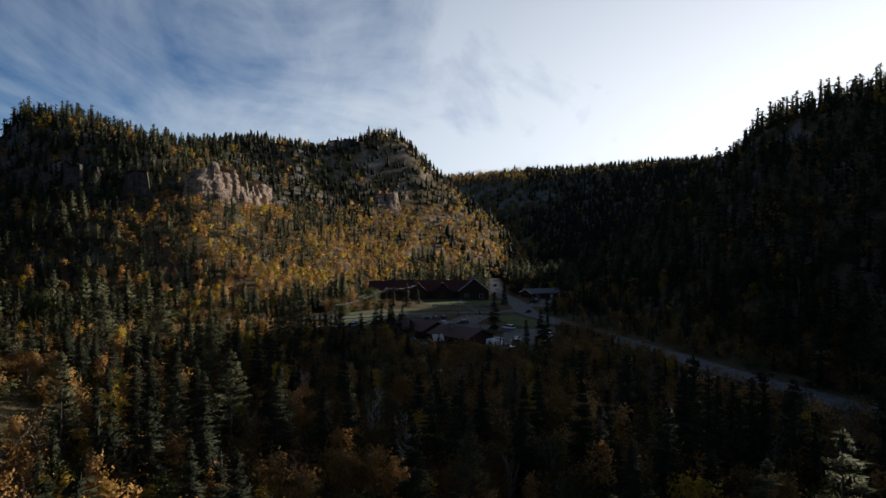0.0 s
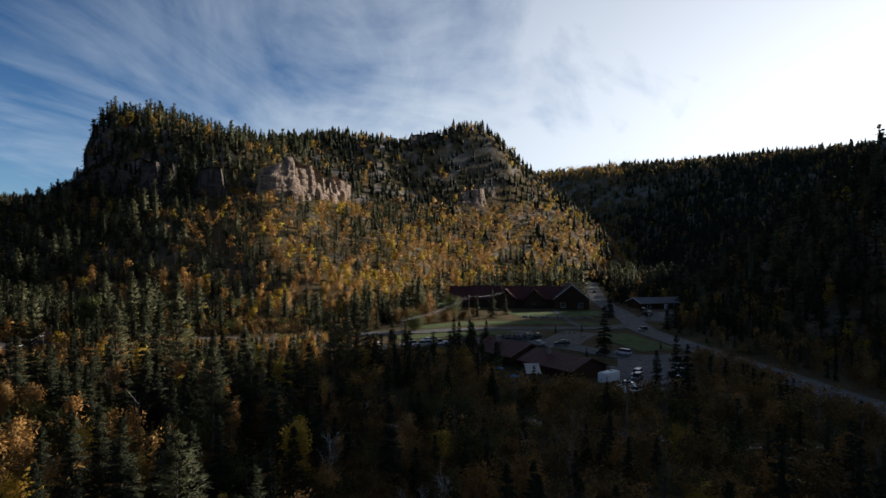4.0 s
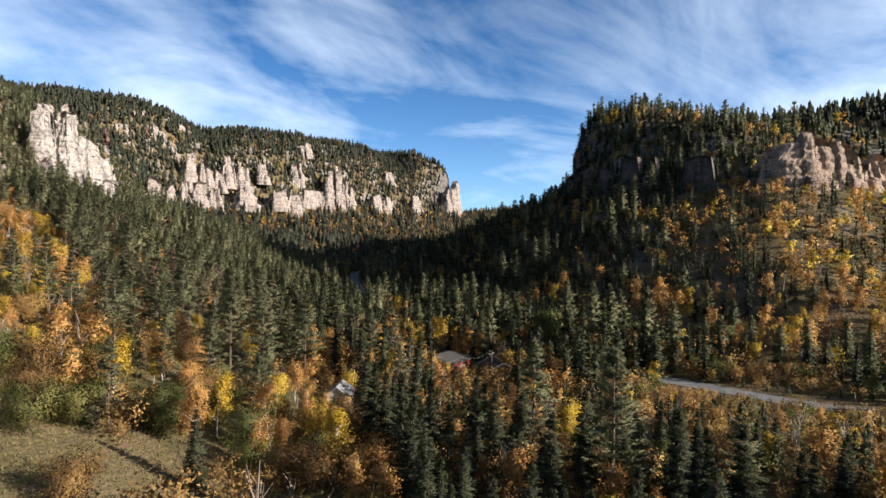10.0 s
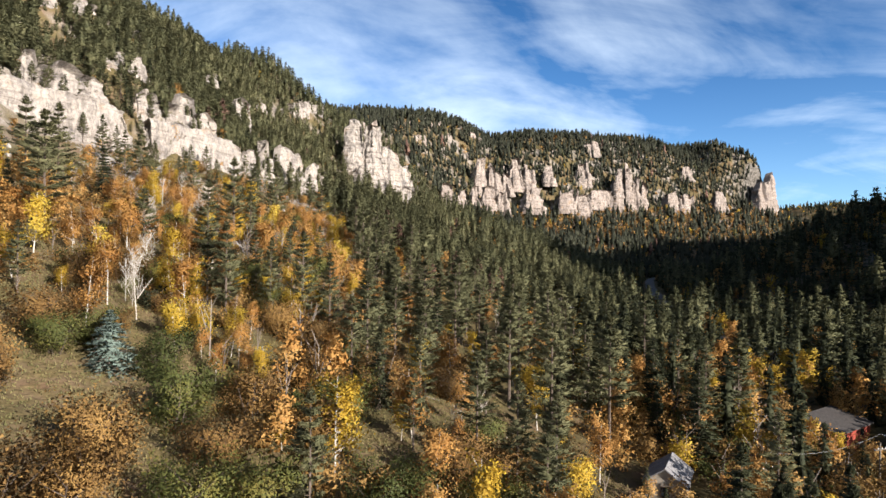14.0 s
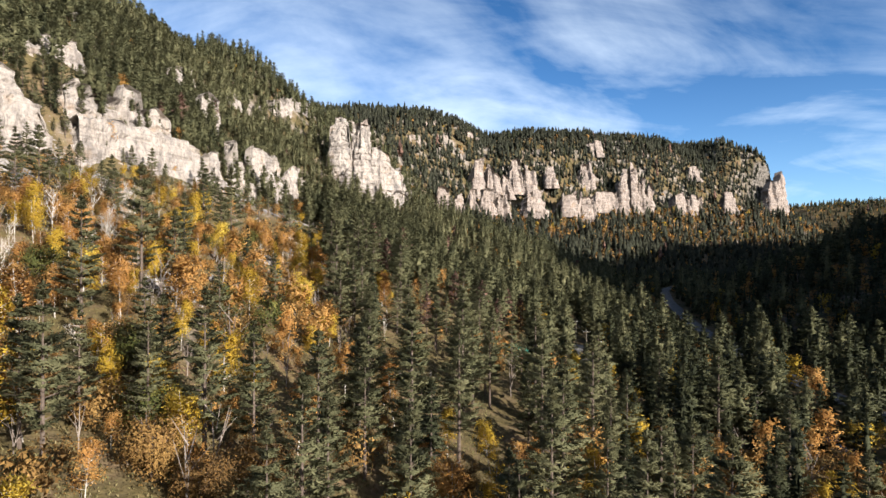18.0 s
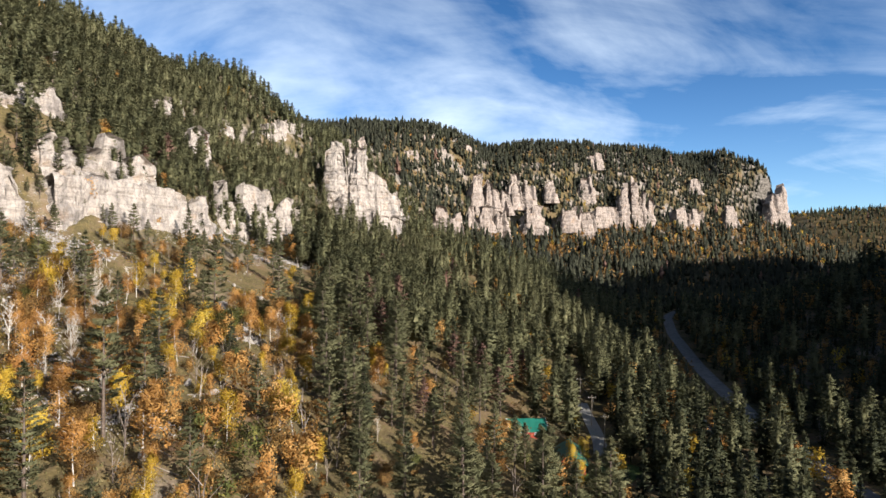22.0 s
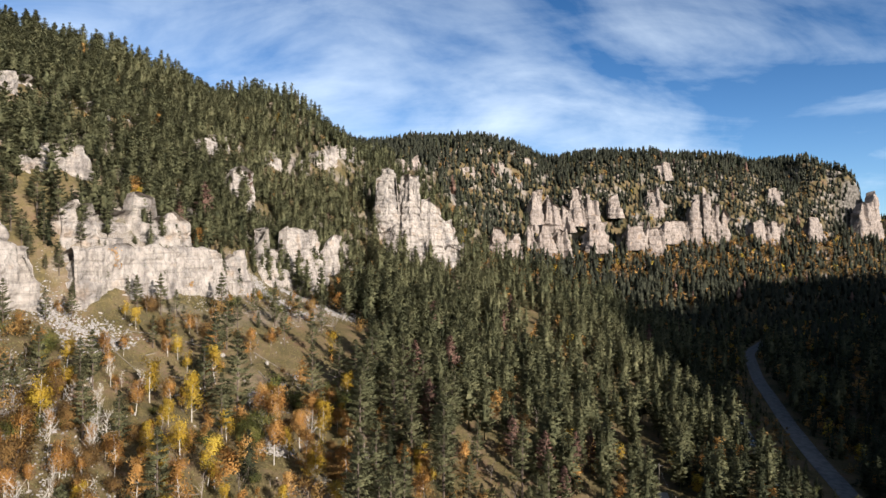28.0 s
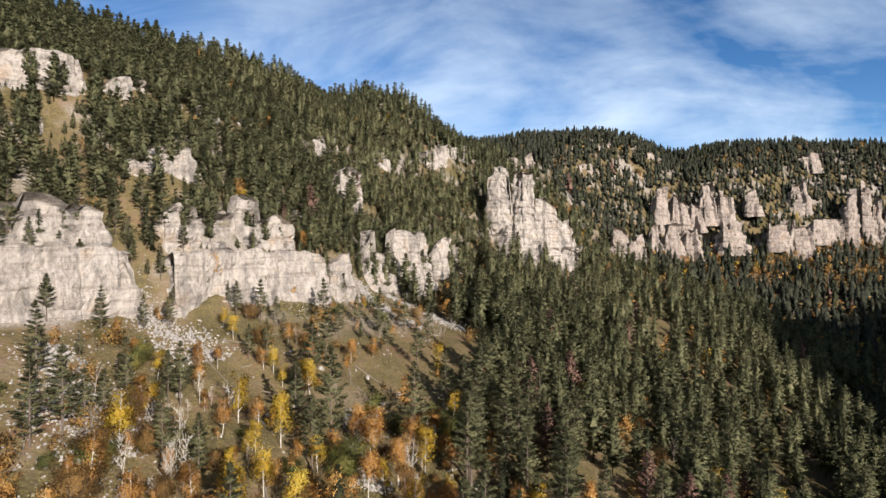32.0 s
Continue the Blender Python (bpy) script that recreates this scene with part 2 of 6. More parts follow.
def rock_material(name, tint):
    """Pale buff limestone: upright streaks, level beds, grey weathering."""
    m = bpy.data.materials.new(name)
    m.use_nodes = True
    n, l = m.node_tree.nodes, m.node_tree.links
    b = n["Principled BSDF"]
    b.inputs["Roughness"].default_value, b.inputs["Specular IOR Level"].default_value = 0.95, 0.1
    tc = n.new("ShaderNodeTexCoord")

    def tex(stretch, scale, detail=8, rough=0.6):
        mp, t = n.new("ShaderNodeMapping"), n.new("ShaderNodeTexNoise")
        mp.inputs["Scale"].default_value = stretch
        t.inputs["Scale"].default_value, t.inputs["Detail"].default_value, t.inputs["Roughness"].default_value = scale, detail, rough
        l.new(tc.outputs["Object"], mp.inputs[0]), l.new(mp.outputs[0], t.inputs["Vector"])
        return t.outputs[0]

    def ramp(fac, stops):
        r = n.new("ShaderNodeValToRGB")
        while len(r.color_ramp.elements) < len(stops):
            r.color_ramp.elements.new(0.5)
        for e, (p, c) in zip(r.color_ramp.elements, stops):
            e.position, e.color = p, (*c, 1)
        l.new(fac, r.inputs[0])
        return r.outputs[0]

    def mixed(kind, fac, a, b_):
        x = n.new("ShaderNodeMix")
        x.data_type, x.blend_type = "RGBA", kind
        if isinstance(fac, float):
            x.inputs[0].default_value = fac
        else:
            l.new(fac, x.inputs[0])
        l.new(a, x.inputs[6]), l.new(b_, x.inputs[7])
        return x.outputs[2]

    base = ramp(tex((1, 1, 1.2), 0.12), [(0.32, (0.30, 0.278, 0.26)), (0.44, (0.39, 0.346, 0.305)), (0.56, (0.42, 0.382, 0.345)), (0.7, (0.37, 0.295, 0.23))])
    streak = ramp(tex((1, 1, 0.12), 0.55), [(0.34, (0.30, 0.295, 0.30)), (0.47, (0.80, 0.79, 0.78)), (0.6, (1, 1, 1))])
    beds = ramp(tex((0.05, 0.05, 1), 1.1, 5), [(0.36, (0.42, 0.40, 0.38)), (0.46, (1, 1, 1))])
    fine = ramp(tex((1, 1, 0.8), 1.3, 12, 0.7), [(0.36, (0.42, 0.41, 0.41)), (0.47, (0.9, 0.89, 0.88)), (0.6, (1, 1, 1))])
    grey = ramp(tex((1, 1, 0.45), 0.16, 12, 0.72), [(0.40, (0.55, 0.55, 0.57)), (0.50, (1, 1, 1))])
    crack = ramp(tex((1, 1, 0.3), 0.28, 6, 0.55), [(0.475, (1, 1, 1)), (0.497, (0.16, 0.15, 0.15)), (0.503, (0.16, 0.15, 0.15)), (0.525, (1, 1, 1))])
    joint = ramp(tex((0.25, 0.25, 1), 0.35, 5, 0.5), [(0.48, (1, 1, 1)), (0.499, (0.22, 0.21, 0.2)), (0.515, (1, 1, 1))])
    base = mixed("MULTIPLY", 0.32, mixed("MULTIPLY", 0.2, base, joint), crack)
    col = mixed("MULTIPLY", 0.5, mixed("MULTIPLY", 0.45, mixed("MULTIPLY", 0.42, base, streak), beds), fine)
    col = mixed("MULTIPLY", 0.85, col, grey)
    hue = n.new("ShaderNodeRGB")
    hue.outputs[0].default_value = (*tint, 1)
    l.new(mixed("MULTIPLY", 1.0, col, hue.outputs[0]), b.inputs["Base Color"])
    bp = n.new("ShaderNodeBump")
    bp.inputs["Distance"].default_value = 1.1
    l.new(tex((1, 1, 0.5), 0.9, 10, 0.7), bp.inputs["Height"])
    l.new(bp.outputs[0], b.inputs["Normal"])
    return m


ROCK = rock_material("pale_limestone", (0.92, 0.90, 0.88))
# The limestone darkened: shade of butte rim and shaded band is in its tint.
ROCK_SHADED = rock_material("shaded_limestone", (0.30, 0.28, 0.27))
ROCK_FAR = rock_material("pinkish_limestone", (0.78, 0.72, 0.69))
ROCK_BUFF = rock_material("brown_weathered_limestone", (0.86, 0.71, 0.60))


def ground_material():
    """Dry grass and duff, with scree where the slope is bare and rock where it is steep."""
    m = bpy.data.materials.new("hillside")
    m.use_nodes = True
    n, l = m.node_tree.nodes, m.node_tree.links
    b = n["Principled BSDF"]
    b.inputs["Roughness"].default_value, b.inputs["Specular IOR Level"].default_value = 1.0, 0.03
    tc, ge = n.new("ShaderNodeTexCoord"), n.new("ShaderNodeNewGeometry")

    def tex(scale, detail=8):
        t = n.new("ShaderNodeTexNoise")
        t.inputs["Scale"].default_value, t.inputs["Detail"].default_value = scale, detail
        l.new(tc.outputs["Object"], t.inputs["Vector"])
        return t.outputs[0]

    def ramp(fac, stops):
        r = n.new("ShaderNodeValToRGB")
        while len(r.color_ramp.elements) < len(stops):
            r.color_ramp.elements.new(0.5)
        for e, (p, c) in zip(r.color_ramp.elements, stops):
            e.position, e.color = p, (*c, 1)
        l.new(fac, r.inputs[0])
        return r.outputs[0]

    def mixed(fac, a, b_):
        x = n.new("ShaderNodeMix")
        x.data_type = "RGBA"
        l.new(fac, x.inputs[0]), l.new(a, x.inputs[6]), l.new(b_, x.inputs[7])
        return x.outputs[2]

    grass = ramp(tex(0.09), [(0.32, (0.050, 0.043, 0.021)), (0.45, (0.084, 0.066, 0.035)), (0.58, (0.135, 0.094, 0.056)), (0.7, (0.12, 0.070, 0.044))])
    tufts = ramp(tex(1.7), [(0.3, (0.052, 0.044, 0.018)), (0.55, (0.120, 0.092, 0.040)), (0.7, (0.172, 0.130, 0.062))])
    soil = mixed(ramp(tex(0.6), [(0.4, (0, 0, 0)), (0.6, (0.75, 0.75, 0.75))]), grass, tufts)
    scree = ramp(tex(2.4), [(0.3, (0.10, 0.086, 0.075)), (0.5, (0.22, 0.19, 0.165)), (0.7, (0.34, 0.305, 0.27))])
    bare = ramp(tex(0.045), [(0.49, (0, 0, 0)), (0.60, (0.8, 0.8, 0.8))])
    sp = n.new("ShaderNodeSeparateXYZ")
    l.new(ge.outputs["Normal"], sp.inputs[0])
    steep = ramp(sp.outputs[2], [(0.34, (1, 1, 1)), (0.50, (0, 0, 0))])
    cut = n.new("ShaderNodeMath")
    cut.operation = "MULTIPLY"
    slope = ramp(sp.outputs[2], [(0.82, (1, 1, 1)), (0.91, (0, 0, 0))])
    l.new(bare, cut.inputs[0]), l.new(slope, cut.inputs[1])
    crag = ramp(tex(0.35, 10), [(0.35, (0.035, 0.032, 0.026)), (0.5, (0.10, 0.088, 0.075)), (0.65, (0.17, 0.15, 0.13))])
    l.new(mixed(steep, mixed(cut.outputs[0], soil, scree), crag), b.inputs["Base Color"])
    bp = n.new("ShaderNodeBump")
    bp.inputs["Distance"].default_value = 0.35
    l.new(tex(1.2, 10), bp.inputs["Height"])
    l.new(bp.outputs[0], b.inputs["Normal"])
    return m


GROUND = ground_material()
LAWN = material("mown_lawn", [(0.042, 0.07, 0.017), (0.07, 0.10, 0.026), (0.11, 0.125, 0.038)], 0.3, 0.95, bump=0.03, second=(3, (0.10, 0.10, 0.035), 0.58))
ASPHALT = material("pale_worn_asphalt", [(0.085, 0.082, 0.080), (0.125, 0.121, 0.116), (0.165, 0.158, 0.15)], 0.5, 0.92, bump=0.01, second=(0.22, (0.10, 0.097, 0.094), 0.6))
WATER = material("dark_creek_water", [(0.012, 0.018, 0.02), (0.03, 0.036, 0.036)], 1.0, 0.15, bump=0.06, bump_scale=2.5, spec=0.5)


# ---- terrain ----
def lattice(ix, iy, seed):
    h = (ix * 374761393 + iy * 668265263 + seed * 1442695041) & 0x7FFFFFFF
    h = ((h ^ (h >> 13)) * 1274126177) & 0x7FFFFFFF
    return ((h ^ (h >> 16)) & 0xFFFF) / 32767.5 - 1


def fbm(x, y, size, octaves=4, seed=1):
    """Smooth value noise about 0, with features of that size in metres."""
    out, amp, tot = 0, 1.0, 0.0
    for o in range(octaves):
        u, v = np.asarray(x) / size * 2**o + 1000, np.asarray(y) / size * 2**o + 1000
        i, j = np.floor(u).astype(np.int64), np.floor(v).astype(np.int64)
        f, g = u - i, v - j
        f, g = f * f * (3 - 2 * f), g * g * (3 - 2 * g)
        a, b = lattice(i, j, seed + o), lattice(i + 1, j, seed + o)
        c, d = lattice(i, j + 1, seed + o), lattice(i + 1, j + 1, seed + o)
        out, tot, amp = out + amp * ((a * (1 - f) + b * f) * (1 - g) + (c * (1 - f) + d * f) * g), tot + amp, amp / 2
    return out / tot


def contour(px, py, line, close):
    """Distance to a line of (x, y, height), the height at the nearest place, and whether a point lies on its closed side."""
    best, height = np.full(px.shape, 1e9), np.zeros(px.shape)
    for (ax, ay, ah), (bx, by, bh) in zip(line[:-1], line[1:]):
        dx, dy = bx - ax, by - ay
        s = np.clip(((px - ax) * dx + (py - ay) * dy) / (dx * dx + dy * dy), 0, 1)
        d = np.hypot(px - ax - s * dx, py - ay - s * dy)
        near = d < best
        best, height = np.where(near, d, best), np.where(near, ah + s * (bh - ah), height)
    ring = [(p[0], p[1]) for p in line] + close
    inside = np.zeros(px.shape, bool)
    for (ax, ay), (bx, by) in zip(ring, ring[1:] + ring[:1]):
        if ay != by:
            inside ^= ((ay > py) != (by > py)) & (px < (bx - ax) * (py - ay) / (by - ay) + ax)
    return best, height, inside


# each hill: its toe, the foot of its cliffs (x, y, height), and what lies behind: (metres behind the foot, share of the rise)
WEST_TOE = [(-900, -150), (-330, -110), (-200, -88), (-110, -62), (-55, -42), (-12, -24), (20, 8), (30, 60), (30, 120), (38, 200), (62, 280),
            (92, 360), (116, 430), (140, 500), (178, 560), (260, 620), (400, 690), (560, 770), (720, 900), (900, 1300)]
WEST_FOOT = [(-900, 60, 70), (-400, 45, 66), (-250, 38, 64), (-170, 45, 62), (-142, 80, 62), (-128, 140, 64), (-116, 186, 63), (-101, 220, 60), (-93, 260, 60),
             (-86, 330, 60), (-76, 400, 66), (-60, 447, 71), (-17, 560, 70), (53, 686, 69), (177, 747, 75), (238, 780, 77),
             (405, 844, 84), (505, 915, 90), (540, 1010, 92), (600, 1300, 95)]
WEST_BEHIND = [(0, 0), (9, 0.15), (22, 0.29), (60, 0.70), (95, 0.94), (140, 1.0), (400, 1.05)]
EAST_TOE = [(700, 900), (480, 650), (330, 560), (225, 480), (172, 410), (146, 340), (134, 260), (132, 170), (138, 95), (148, 45), (180, 18), (232, 12),
            (300, 2), (380, -18), (450, -48), (600, -90), (760, -90)]
EAST_FOOT = [(800, 800, 70), (560, 560, 66), (420, 450, 66), (345, 372, 68), (298, 335, 68), (265, 285, 66), (254, 232, 65), (256, 180, 61), (273, 131, 61), (317, 119, 62), (376, 128, 65),
             (440, 92, 66), (522, 22, 66), (618, -30, 64), (700, 20, 60), (800, 400, 70)]
EAST_BEHIND = [(0, 0), (10, 0.27), (19, 0.55), (30, 0.90), (44, 0.99), (200, 1.03)]
SOUTH_TOE = [(-900, -360), (-300, -330), (-70, -262), (0, -212), (42, -190), (78, -168), (112, -148), (150, -134), (205, -128), (300, -122), (500, -140), (640, -200), (700, -900)]
SOUTH_FOOT = [(-900, -460, 95), (-150, -430, 95), (50, -335, 76), (150, -290, 78), (235, -246, 89), (270, -226, 90), (318, -220, 78), (420, -280, 105), (560, -330, 115), (640, -900, 120)]
SOUTH_BEHIND = [(0, 0), (5, 0.3), (60, 0.8), (150, 1.0)]
FAR_TOE = [(560, -230), (660, -190), (760, -80), (850, 100), (900, 300), (1000, 700), (1600, 900)]
FAR_FOOT = [(640, -420, 130), (830, -330, 135), (930, -150, 128), (1010, 100, 125), (1100, 500, 140), (1700, 760, 140)]
NORTH_TOE = [(560, 1500), (680, 1150), (900, 1020), (1500, 1000), (2500, 900)]
NORTH_FOOT = [(700, 1900, 100), (860, 1500, 105), (1050, 1360, 110), (1600, 1300, 115), (2500, 1200, 120)]
PLAIN_BEHIND = [(0, 0), (40, 0.5), (150, 1.0)]


def hill(px, py, toe, toe_close, foot, foot_close, behind, rim, bend=1.15, ease=None):
    """Heights over the valley floor of one hill; rim(x, y) is its top."""
    d0, _, in0 = contour(px, py, [(x, y, 0) for x, y in toe], toe_close)
    d1, h1, in1 = contour(px, py, foot, foot_close)
    share = d0 / np.maximum(d0 + d1, 1e-3)
    slope = h1 * share**bend
    back = h1 + (rim(px, py) - h1) * np.interp(d1 if ease is None else d1 * ease(px, py), [b[0] for b in behind], [b[1] for b in behind])
    return np.where(in1, back, np.where(in0, slope, 0.0))


def swells(x, y, rows):
    """Rises and dips of a rim: (x, y, metres, reach along x, reach along y)."""
    return sum(up * np.exp(-(((x - cx_) / rx) ** 2 + ((y - cy_) / ry) ** 2)) for cx_, cy_, up, rx, ry in rows)


WEST_SWELLS = [(-150, 475, 28, 60, 42), (-180, 345, 12, 45, 60), (-115, 592, -12, 40, 45), (-130, 680, -22, 75, 60), (75, 875, -14, 38, 60), (65, 795, -24, 34, 36), (140, 835, -8, 40, 40), (370, 930, -8, 45, 60)]
EAST_SWELLS = [(320, 310, 25, 60, 62), (335, 188, -10, 45, 28), (460, 300, -10, 90, 45), (555, 80, 26, 50, 45), (480, 190, 5, 40, 40)]


def west_rim(x, y):
    return 158 + 28 * np.clip((y - 560) / 120, 0, 1) + 10 * np.clip((y - 520) / 60, 0, 1) - 42 * np.clip((x - 438) / 70, 0, 1) + swells(x, y, WEST_SWELLS) + 5 * fbm(x, y, 160, 2, 7)


def east_rim(x, y):
    return 108 + 23 * np.clip((x - 350) / 130, 0, 1) - 40 * np.clip((x - 610) / 110, 0, 1) + swells(x, y, EAST_SWELLS) + 3 * fbm(x, y, 110, 2, 8)


def terrain(px, py):
    px, py = np.asarray(px, float), np.asarray(py, float)
    wx, wy = px + 5 * fbm(px, py, 45, 3, 21), py + 5 * fbm(px, py, 45, 3, 31)
    z = hill(wx, wy, WEST_TOE, [(900, 4000), (-4000, 4000), (-4000, -150)], WEST_FOOT, [(600, 4000), (-4000, 4000), (-4000, 60)], WEST_BEHIND, west_rim, ease=lambda x, y: 1.0 + 1.4 * np.clip((x - 400) / 60, 0, 1) + 4 * np.clip((x - 455) / 25, 0, 1))
    z = np.maximum(z, hill(wx, wy, EAST_TOE, [(1500, 0), (1500, 900)], EAST_FOOT, [], EAST_BEHIND, east_rim, 1.0, lambda x, y: 0.55 + 0.5 * np.clip((y - 170) / 90, 0, 1) + 0.6 * np.clip((y - 235) / 60, 0, 1) + 0.2 * np.clip((x - 420) / 70, 0, 1) - 0.22 * np.clip((x - 550) / 50, 0, 1)))
    z = np.maximum(z, hill(wx, wy, SOUTH_TOE, [(700, -4000), (-4000, -4000), (-4000, -360)], SOUTH_FOOT, [(640, -4000), (-4000, -4000), (-4000, -460)], SOUTH_BEHIND, lambda x, y: 106 + 13 * np.clip((x - 150) / 90, 0, 1), 1.0))
    z = np.maximum(z, hill(wx, wy, FAR_TOE, [(4000, 900), (4000, -4000), (560, -4000)], FAR_FOOT, [(4000, 760), (4000, -4000), (640, -4000)], PLAIN_BEHIND, lambda x, y: 176 + 6 * fbm(x, y, 200, 2, 3)))
    z = np.maximum(z, hill(wx, wy, NORTH_TOE, [(4000, 900), (4000, 4000), (560, 4000)], NORTH_FOOT, [(4000, 1200), (4000, 4000), (700, 4000)], PLAIN_BEHIND, lambda x, y: 150 + 0 * x))
    rough = np.clip(z / 12, 0, 1)
    z = z + rough * (1.6 * fbm(px, py, 22, 4, 5) + 0.6 * fbm(px, py, 6, 2, 6)) + np.clip((z - 62) / 30, 0, 1) * 5 * fbm(px, py, 30, 3, 15)
    floor = 0.6 - 3.6 * np.exp(-(((px - 74) / 26) ** 2 + ((py - 80) / 34) ** 2)) + 2.2 * np.maximum(np.clip((px - 130) / 80, 0, 1), np.clip((px - 70) / 70, 0, 1) * np.clip((20 - py) / 30, 0, 1)) + 5.0 * np.clip((py - 330) / 160, 0, 1) - 2.0 * np.clip((70 - px) / 40, 0, 1) * np.clip((120 - py) / 40, 0, 1)
    return z + floor + 0.25 * fbm(px, py, 18, 2, 9)


def tri_mesh(name, verts, faces, mat, smooth=False, normals=None):
    me = bpy.data.meshes.new(name)
    verts, faces = np.asarray(verts, np.float32), np.asarray(faces, np.int32)
    k = faces.shape[1]
    me.vertices.add(len(verts)), me.loops.add(faces.size), me.polygons.add(len(faces))
    me.vertices.foreach_set("co", verts.ravel())
    me.loops.foreach_set("vertex_index", faces.ravel())
    me.polygons.foreach_set("loop_start", np.arange(len(faces), dtype=np.int32) * k)
    me.polygons.foreach_set("use_smooth", np.full(len(faces), smooth or normals is not None))
    me.materials.append(mat)
    me.update(calc_edges=True)
    if normals is not None:
        me.attributes.new("custom_normal", "FLOAT_VECTOR", "POINT").data.foreach_set("vector", np.asarray(normals, np.float32).ravel())
    return me


def spaced(parts):
    out = [parts[0][0]]
    for a, b, step in parts:
        out += list(np.linspace(a, b, max(1, round((b - a) / step)) + 1)[1:])
    return np.array(out)


GX = spaced([(-4200, -900, 300), (-900, -300, 25), (-300, 450, 4), (450, 720, 7), (720, 1300, 20), (1300, 4200, 250)])
GY = spaced([(-4200, -700, 300), (-700, -330, 15), (-330, 480, 4), (480, 1000, 5.5), (1000, 1600, 25), (1600, 4200, 250)])
gx, gy = np.meshgrid(GX, GY)
gz = terrain(gx, gy)
ii = np.arange(gx.size).reshape(gx.shape)
quads = np.stack([ii[:-1, :-1], ii[:-1, 1:], ii[1:, 1:], ii[1:, :-1]], -1).reshape(-1, 4)
ground = tagged(new("ground", tri_mesh("ground", np.stack([gx, gy, gz], -1).reshape(-1, 3), quads, GROUND, True)),
                "canyon floor and steep slopes of dry grass and scree", "ground", kind="structure")


def level(x, y):
    """Height of the ground's mesh at a place."""
    x, y = np.atleast_1d(np.asarray(x, float)), np.atleast_1d(np.asarray(y, float))
    i, j = np.clip(np.searchsorted(GX, x) - 1, 0, len(GX) - 2), np.clip(np.searchsorted(GY, y) - 1, 0, len(GY) - 2)
    f, g = (x - GX[i]) / (GX[i + 1] - GX[i]), (y - GY[j]) / (GY[j + 1] - GY[j])
    return (gz[j, i] * (1 - f) + gz[j, i + 1] * f) * (1 - g) + (gz[j + 1, i] * (1 - f) + gz[j + 1, i + 1] * f) * g


def lev(x, y):
    return float(level(x, y)[0])


def along(line, step):
    """Points every step metres along a line."""
    pts = np.array(line, float)
    run = np.r_[0, np.cumsum(np.hypot(*np.diff(pts[:, :2], axis=0).T))]
    s = np.linspace(0, run[-1], max(2, int(run[-1] / step) + 1))
    return np.stack([np.interp(s, run, pts[:, k]) for k in range(pts.shape[1])], -1), s


def smooth_line(line, step=3.0):
    """The same with its corners rounded."""
    p, _ = along(line, step)
    for _ in range(12):
        p[1:-1] = (p[:-2] + 2 * p[1:-1] + p[2:]) / 4
    return p


def ribbon(name, line, width, mat, lift, label, category, thick=0.25):
    """A paved strip that follows the ground, with a raised edge."""
    p = smooth_line(line)
    t = np.gradient(p, axis=0)
    t /= np.linalg.norm(t, axis=1)[:, None]
    nrm = np.stack([-t[:, 1], t[:, 0]], -1)
    zc = level(p[:, 0], p[:, 1])
    cols = []
    for off, dz in ((-width / 2, -thick - 0.4), (-width / 2, 0), (0, 0.06), (width / 2, 0), (width / 2, -thick - 0.4)):
        q = p + nrm * off
        zz_ = np.maximum(level(q[:, 0], q[:, 1]), zc - 0.2) if dz >= 0 else np.minimum(level(q[:, 0], q[:, 1]), zc)
        cols.append(np.column_stack([q, np.maximum(zz_, zc) + lift + dz if dz >= 0 else zz_ + dz]))
    v = np.stack(cols, 1)
    k = np.arange(len(p) * 5).reshape(-1, 5)
    f = np.stack([k[:-1, :-1], k[1:, :-1], k[1:, 1:], k[:-1, 1:]], -1).reshape(-1, 4)
    return tagged(new(name, tri_mesh(name, v.reshape(-1, 3), f[:, ::-1], mat, False)), label, category, kind="structure")


ROAD = [(442, -54), (360, -63), (291, -71), (244, -79), (215, -87), (185, -92), (160, -96), (143, -104), (130, -110), (99, -128), (58, -150), (28, -171), (-10, -205)]
BRANCH = [(185, -93), (170, -91), (162, -82), (158, -68), (152, -52), (141, -36), (131, -22), (122, -2), (114, 16), (108, 38), (103, 62), (97, 110), (98, 170), (104, 225), (118, 292), (130, 340), (148, 412), (171, 482), (210, 540), (330, 620)]
LOT = [(146, -56), (133, -58), (126, -67), (121, -78), (114, -88), (109, -96), (118, -108)]
LOT_B = [(131, -57), (122, -48), (114, -38), (106, -27), (98, -14)]
APRON = [(111, -97), (96, -98), (78, -98)]
ribbon("road", ROAD, 9.0, ASPHALT, 0.16, "pale worn asphalt road past the lodge", "road")
ribbon("road", BRANCH, 6.6, ASPHALT, 0.10, "pale worn asphalt canyon road between the trees", "road")
ribbon("parking_lot", LOT, 8.0, ASPHALT, 0.05, "asphalt drive round the restaurant", "driveway")
ribbon("parking_lot", LOT_B, 9.0, ASPHALT, 0.03, "asphalt parking row beside the canyon road", "parking lot")
ribbon("parking_lot", APRON, 15.0, ASPHALT, 0.08, "asphalt parking lot behind the restaurant", "parking lot")
ribbon("driveway", [(190, -98), (207, -101), (228, -105)], 11.0, ASPHALT, 0.05, "asphalt yard before the low dark store", "driveway")
ribbon("footpath", [(106, -82), (101, -88), (97, -91), (93, -93)], 1.8, ASPHALT, 0.06, "pale curving footpath beside the restaurant", "path")
CREEK = [(60, -160), (48, -110), (52, -60), (60, -10), (66, 40), (74, 110), (82, 200), (96, 280), (112, 350)]
